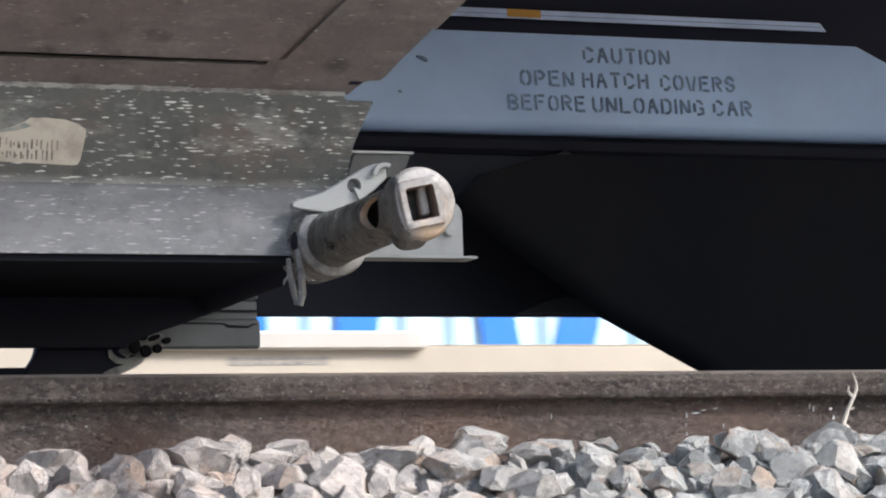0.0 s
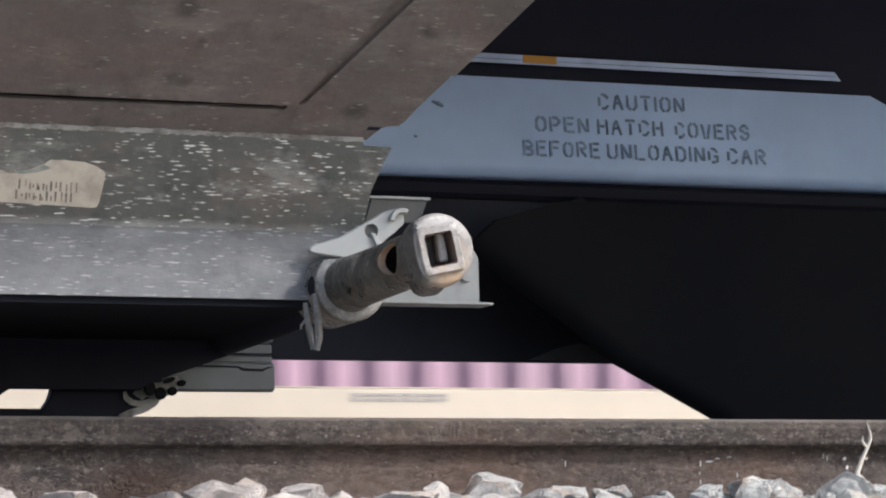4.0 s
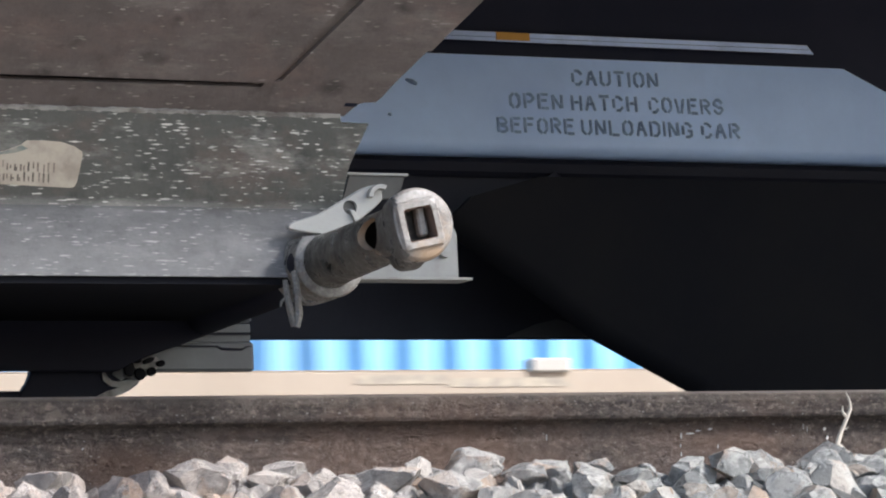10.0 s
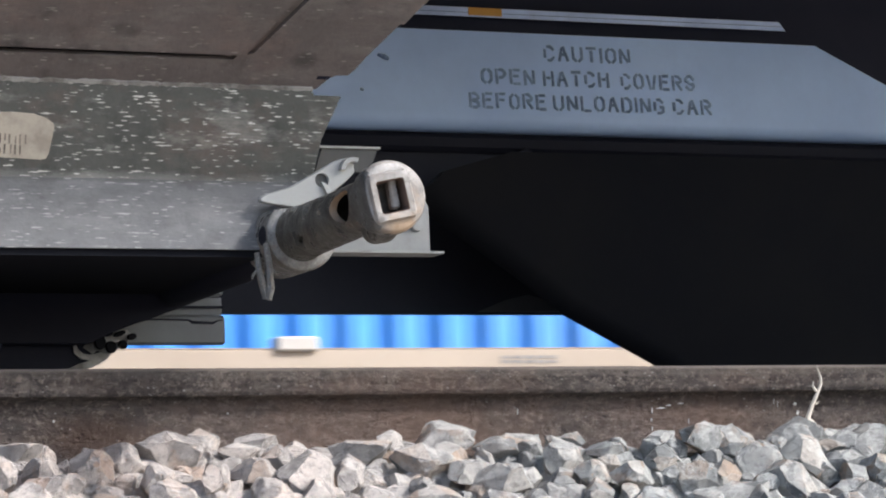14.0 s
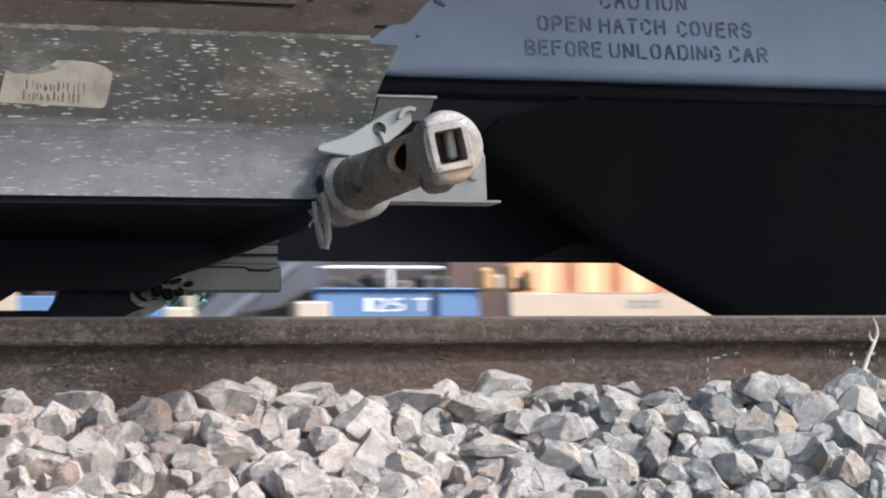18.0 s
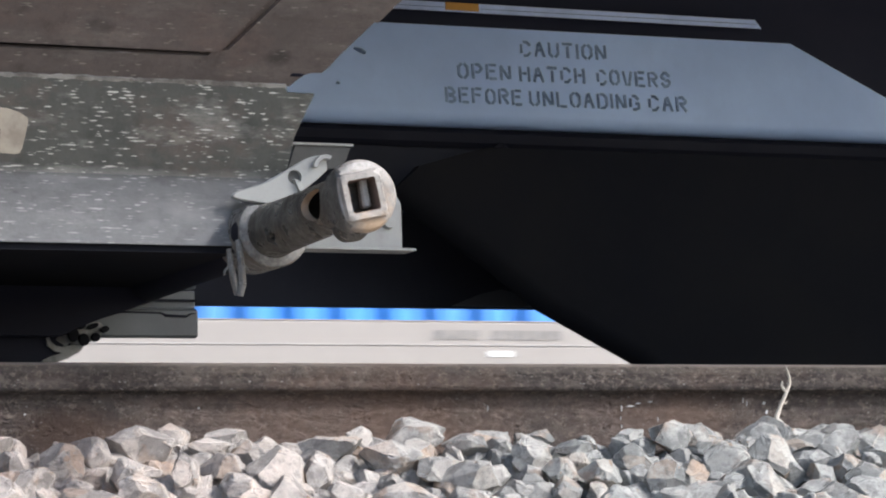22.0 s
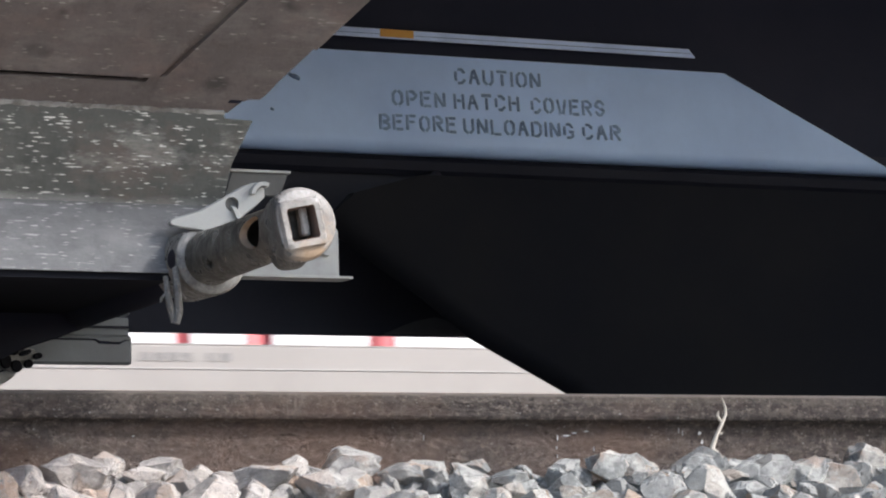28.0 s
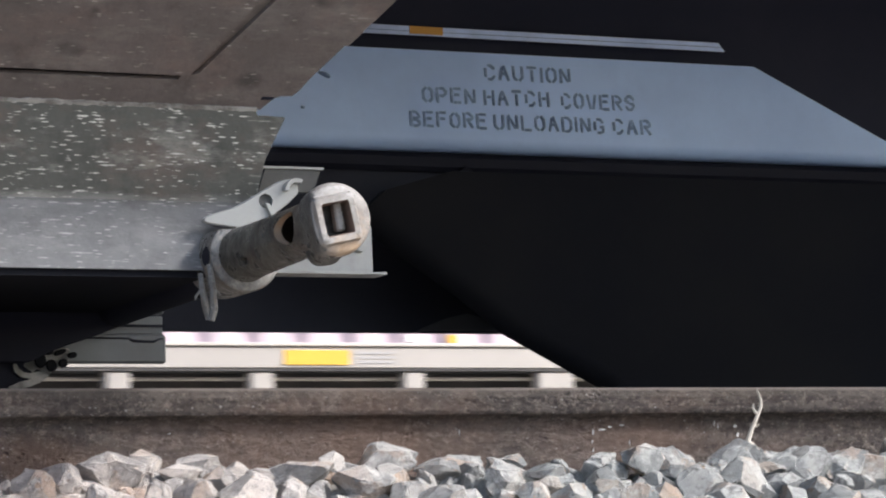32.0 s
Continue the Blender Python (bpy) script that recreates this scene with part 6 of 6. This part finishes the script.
# ballast shoulder under the stones
bm = bmesh.new()
pts = [(-70, -0.02, -0.175), (-70, -0.12, -0.215), (-70, -1.25, -0.775), (-70, -1.6, -0.78), (-70, -1.6, -0.9), (-70, 2.4, -0.9), (-70, 2.4, -0.165)]
tagged(part("ballast_bed", prism(pts, (160, 0, 0)), GROUND), "packed ballast under the near track", "ballast", kind="structure")
bm = prism([(-70, NEAR_SIDE - 0.6, -0.77), (-70, NEAR_SIDE + 0.3, -0.17), (-70, NEAR_SIDE + 2.6, -0.17), (-70, NEAR_SIDE + 3.4, -0.77)], (160, 0, 0))
tagged(part("ballast_bed_beyond", bm, GROUND), "packed ballast under the passing train", "ballast", kind="structure")


# stones
def stone_mesh(seed, rough=True):
    """A broken stone: a lump cleft by random flat planes, with chipped, slightly hollow faces."""
    rnd = random.Random(seed)
    bm = bmesh.new()
    bmesh.ops.create_icosphere(bm, subdivisions=1, radius=1.32)
    stretch = Vector((rnd.uniform(0.95, 1.15), rnd.uniform(0.75, 0.95), rnd.uniform(0.62, 0.82)))
    for v in bm.verts:
        v.co = Vector((v.co.x * stretch.x, v.co.y * stretch.y, v.co.z * stretch.z))
    for k in range(rnd.randint(11, 14)):
        n = Vector((rnd.gauss(0, 1), rnd.gauss(0, 1), rnd.gauss(0, 1))).normalized()
        reach = max(v.co.dot(n) for v in bm.verts)
        made = bmesh.ops.bisect_plane(bm, geom=list(bm.verts) + list(bm.edges) + list(bm.faces), plane_co=n * reach * rnd.uniform(0.60, 0.84), plane_no=n, clear_outer=True)
        rim = [g for g in made["geom_cut"] if isinstance(g, bmesh.types.BMEdge)]
        bmesh.ops.holes_fill(bm, edges=rim)
    bmesh.ops.dissolve_degenerate(bm, edges=list(bm.edges), dist=0.03)
    bmesh.ops.triangulate(bm, faces=list(bm.faces))
    if rough:
        bmesh.ops.subdivide_edges(bm, edges=[e for e in bm.edges if e.calc_length() > 0.35], cuts=3, use_grid_fill=True)
        bmesh.ops.triangulate(bm, faces=list(bm.faces))
        for v in bm.verts:
            d = noise.noise(v.co * 2.1 + Vector((seed, 0, 0))) * 0.06 + noise.noise(v.co * 5.0 + Vector((0, seed, 0))) * 0.06 + noise.noise(v.co * 11.0 + Vector((0, 0, seed))) * 0.055
            v.co *= 1.0 + d
    me = bpy.data.meshes.new("stone")
    bmesh.ops.recalc_face_normals(bm, faces=bm.faces)
    bm.to_mesh(me)
    bm.free()
    if rough:
        for p in me.polygons:
            p.use_smooth = True
        me.set_sharp_from_angle(angle=radians(20))
    me.materials.append(STONE)
    return me


def surface(y):
    return -0.145 - max(0.0, -0.10 - y) * 0.5


STONES = [stone_mesh(40 + k) for k in range(18)]
PLAIN_STONES = [stone_mesh(80 + k, False) for k in range(12)]
rnd = random.Random(11)
ballast = tagged(new("ballast_stones"), "angular pale grey crushed stone ballast beside the rail", "ballast", kind="structure")
# large stones that lie along the crest and the row below: x, z, half width, half height
CREST = [(-0.298, -0.128, 0.046, 0.017), (0.03, -0.129, 0.058, 0.025), (-0.406, -0.132, 0.029, 0.022), (0.451, -0.132, 0.034, 0.014), (-0.067, -0.135, 0.026, 0.022), (0.536, -0.14, 0.048, 0.029), (-0.477, -0.143, 0.058, 0.031),
         (0.121, -0.143, 0.046, 0.019), (-0.729, -0.145, 0.048, 0.022), (-0.352, -0.147, 0.038, 0.014), (0.582, -0.148, 0.029, 0.029), (-0.133, -0.15, 0.058, 0.026), (-0.826, -0.151, 0.026, 0.022), (0.177, -0.151, 0.031, 0.019),
         (-0.554, -0.154, 0.031, 0.029), (0.328, -0.156, 0.038, 0.019), (-0.043, -0.171, 0.048, 0.026), (-0.615, -0.173, 0.041, 0.036), (-0.296, -0.173, 0.029, 0.029), (0.422, -0.173, 0.038, 0.031)]
SECOND = [(0.212, -0.175, 0.043, 0.036), (-0.699, -0.176, 0.031, 0.029), (0.694, -0.176, 0.048, 0.038), (0.601, -0.18, 0.041, 0.031), (-0.343, -0.182, 0.041, 0.026), (-0.774, -0.185, 0.031, 0.031), (0.027, -0.19, 0.038, 0.022),
          (-0.521, -0.193, 0.031, 0.022), (-0.418, -0.195, 0.029, 0.034), (-0.188, -0.196, 0.034, 0.031), (0.254, -0.196, 0.031, 0.026), (0.324, -0.2, 0.043, 0.029), (-0.264, -0.202, 0.048, 0.046), (0.088, -0.203, 0.053, 0.031),
          (-0.83, -0.207, 0.026, 0.022), (0.488, -0.21, 0.031, 0.029), (0.441, -0.214, 0.031, 0.031), (-0.517, -0.226, 0.048, 0.029), (-0.164, -0.228, 0.029, 0.022), (-0.058, -0.23, 0.053, 0.022)]
spots = []
for x, z, hw, hh in CREST + SECOND:
    y = -0.115 - max(0.0, -0.128 - z) * 2
    turn = Euler((rnd.uniform(-0.25, 0.25), rnd.uniform(-0.2, 0.2), rnd.uniform(-0.4, 0.4)))
    spots.append((True, Matrix.Translation((x, y, z - 0.009)) @ turn.to_matrix().to_4x4() @ Matrix.Diagonal((hw * 1.04, 0.5 * (hw + hh), hh * 1.45, 1))))
for x, z, hw, hh in CREST:
    for side in (-0.45, 0.45):
        y = -0.118 - max(0.0, -0.128 - z) * 2
        spots.append((None, Matrix.Translation((x + side * hw, y - 0.004, z - hh - 0.018)) @ Euler((rnd.uniform(-0.7, 0.7), rnd.uniform(-0.7, 0.7), rnd.uniform(0, 6.28))).to_matrix().to_4x4() @ Matrix.Diagonal((0.031, 0.029, 0.030, 1))))
placed = [(x, -0.115 - max(0.0, -0.128 - z) * 2, max(hw, hh)) for x, z, hw, hh in CREST + SECOND]
step, count = 0.054, len(spots)
for j in range(22):
    for i in range(-74, 100):
        x, y = i * step + rnd.uniform(-0.022, 0.022) + 0.03 * (j % 2), -0.085 - j * step * 0.8 + rnd.uniform(-0.018, 0.018)
        r = rnd.choice((0.022, 0.029, 0.034, 0.040, 0.047, 0.054))
        deep = 0.0
        if any(abs(x - a) < b + 0.3 * r and abs(y - c) < 0.05 for a, c, b in placed):
            deep, r = 0.022, min(r, 0.034)
        z = surface(y) + rnd.uniform(-0.016, 0.014) - deep - (0.022 if j == 0 else 0.0)
        m = Matrix.Translation((x, y, z)) @ Euler((rnd.uniform(-0.7, 0.7), rnd.uniform(-0.7, 0.7), rnd.uniform(0, 6.28))).to_matrix().to_4x4() @ Matrix.Diagonal((r * rnd.uniform(0.9, 1.3), r * rnd.uniform(0.8, 1.1), r * rnd.uniform(0.85, 1.2), 1))
        for low in (0.040, 0.066):
            mm = Matrix.Translation((x + rnd.uniform(-0.03, 0.03), y + rnd.uniform(-0.02, 0.02), z + deep - low)) @ Euler((rnd.uniform(-0.7, 0.7), rnd.uniform(-0.7, 0.7), rnd.uniform(0, 6.28))).to_matrix().to_4x4() @ Matrix.Diagonal((0.034, 0.03, 0.03, 1))
            spots.append((False, mm))
        near = -0.92 < x < 1.2 and y > -0.56 and count < 300 and deep == 0.0
        count += near
        spots.append((near, m) if near or deep or not (-0.95 < x < 1.25 and y > -0.75) else (None, m))
rest_v, rest_f = [], []
for near, m in spots:
    me = STONES[rnd.randrange(18)] if near is not False else PLAIN_STONES[rnd.randrange(12)]
    if near:
        ob = new("stone", me)
        ob.parent, ob.matrix_basis = ballast, m
    else:
        base = len(rest_v)
        rest_v += [m @ v.co for v in me.vertices]
        rest_f += [[base + k for k in p.vertices] for p in me.polygons]
me = bpy.data.meshes.new("loose_stones")
me.from_pydata(rest_v, [], rest_f)
me.materials.append(STONE)
rest = new("loose_stones", me)
rest["kind"] = "stuff"
rest.parent = ballast


def motions():
    times = [0.0, 8.0, 16.0, 24.0, 32.0]
    for t in MOVING:
        walk(t, [(s, pose(-SPEED * s, 0, 0)) for s in times])


motions()
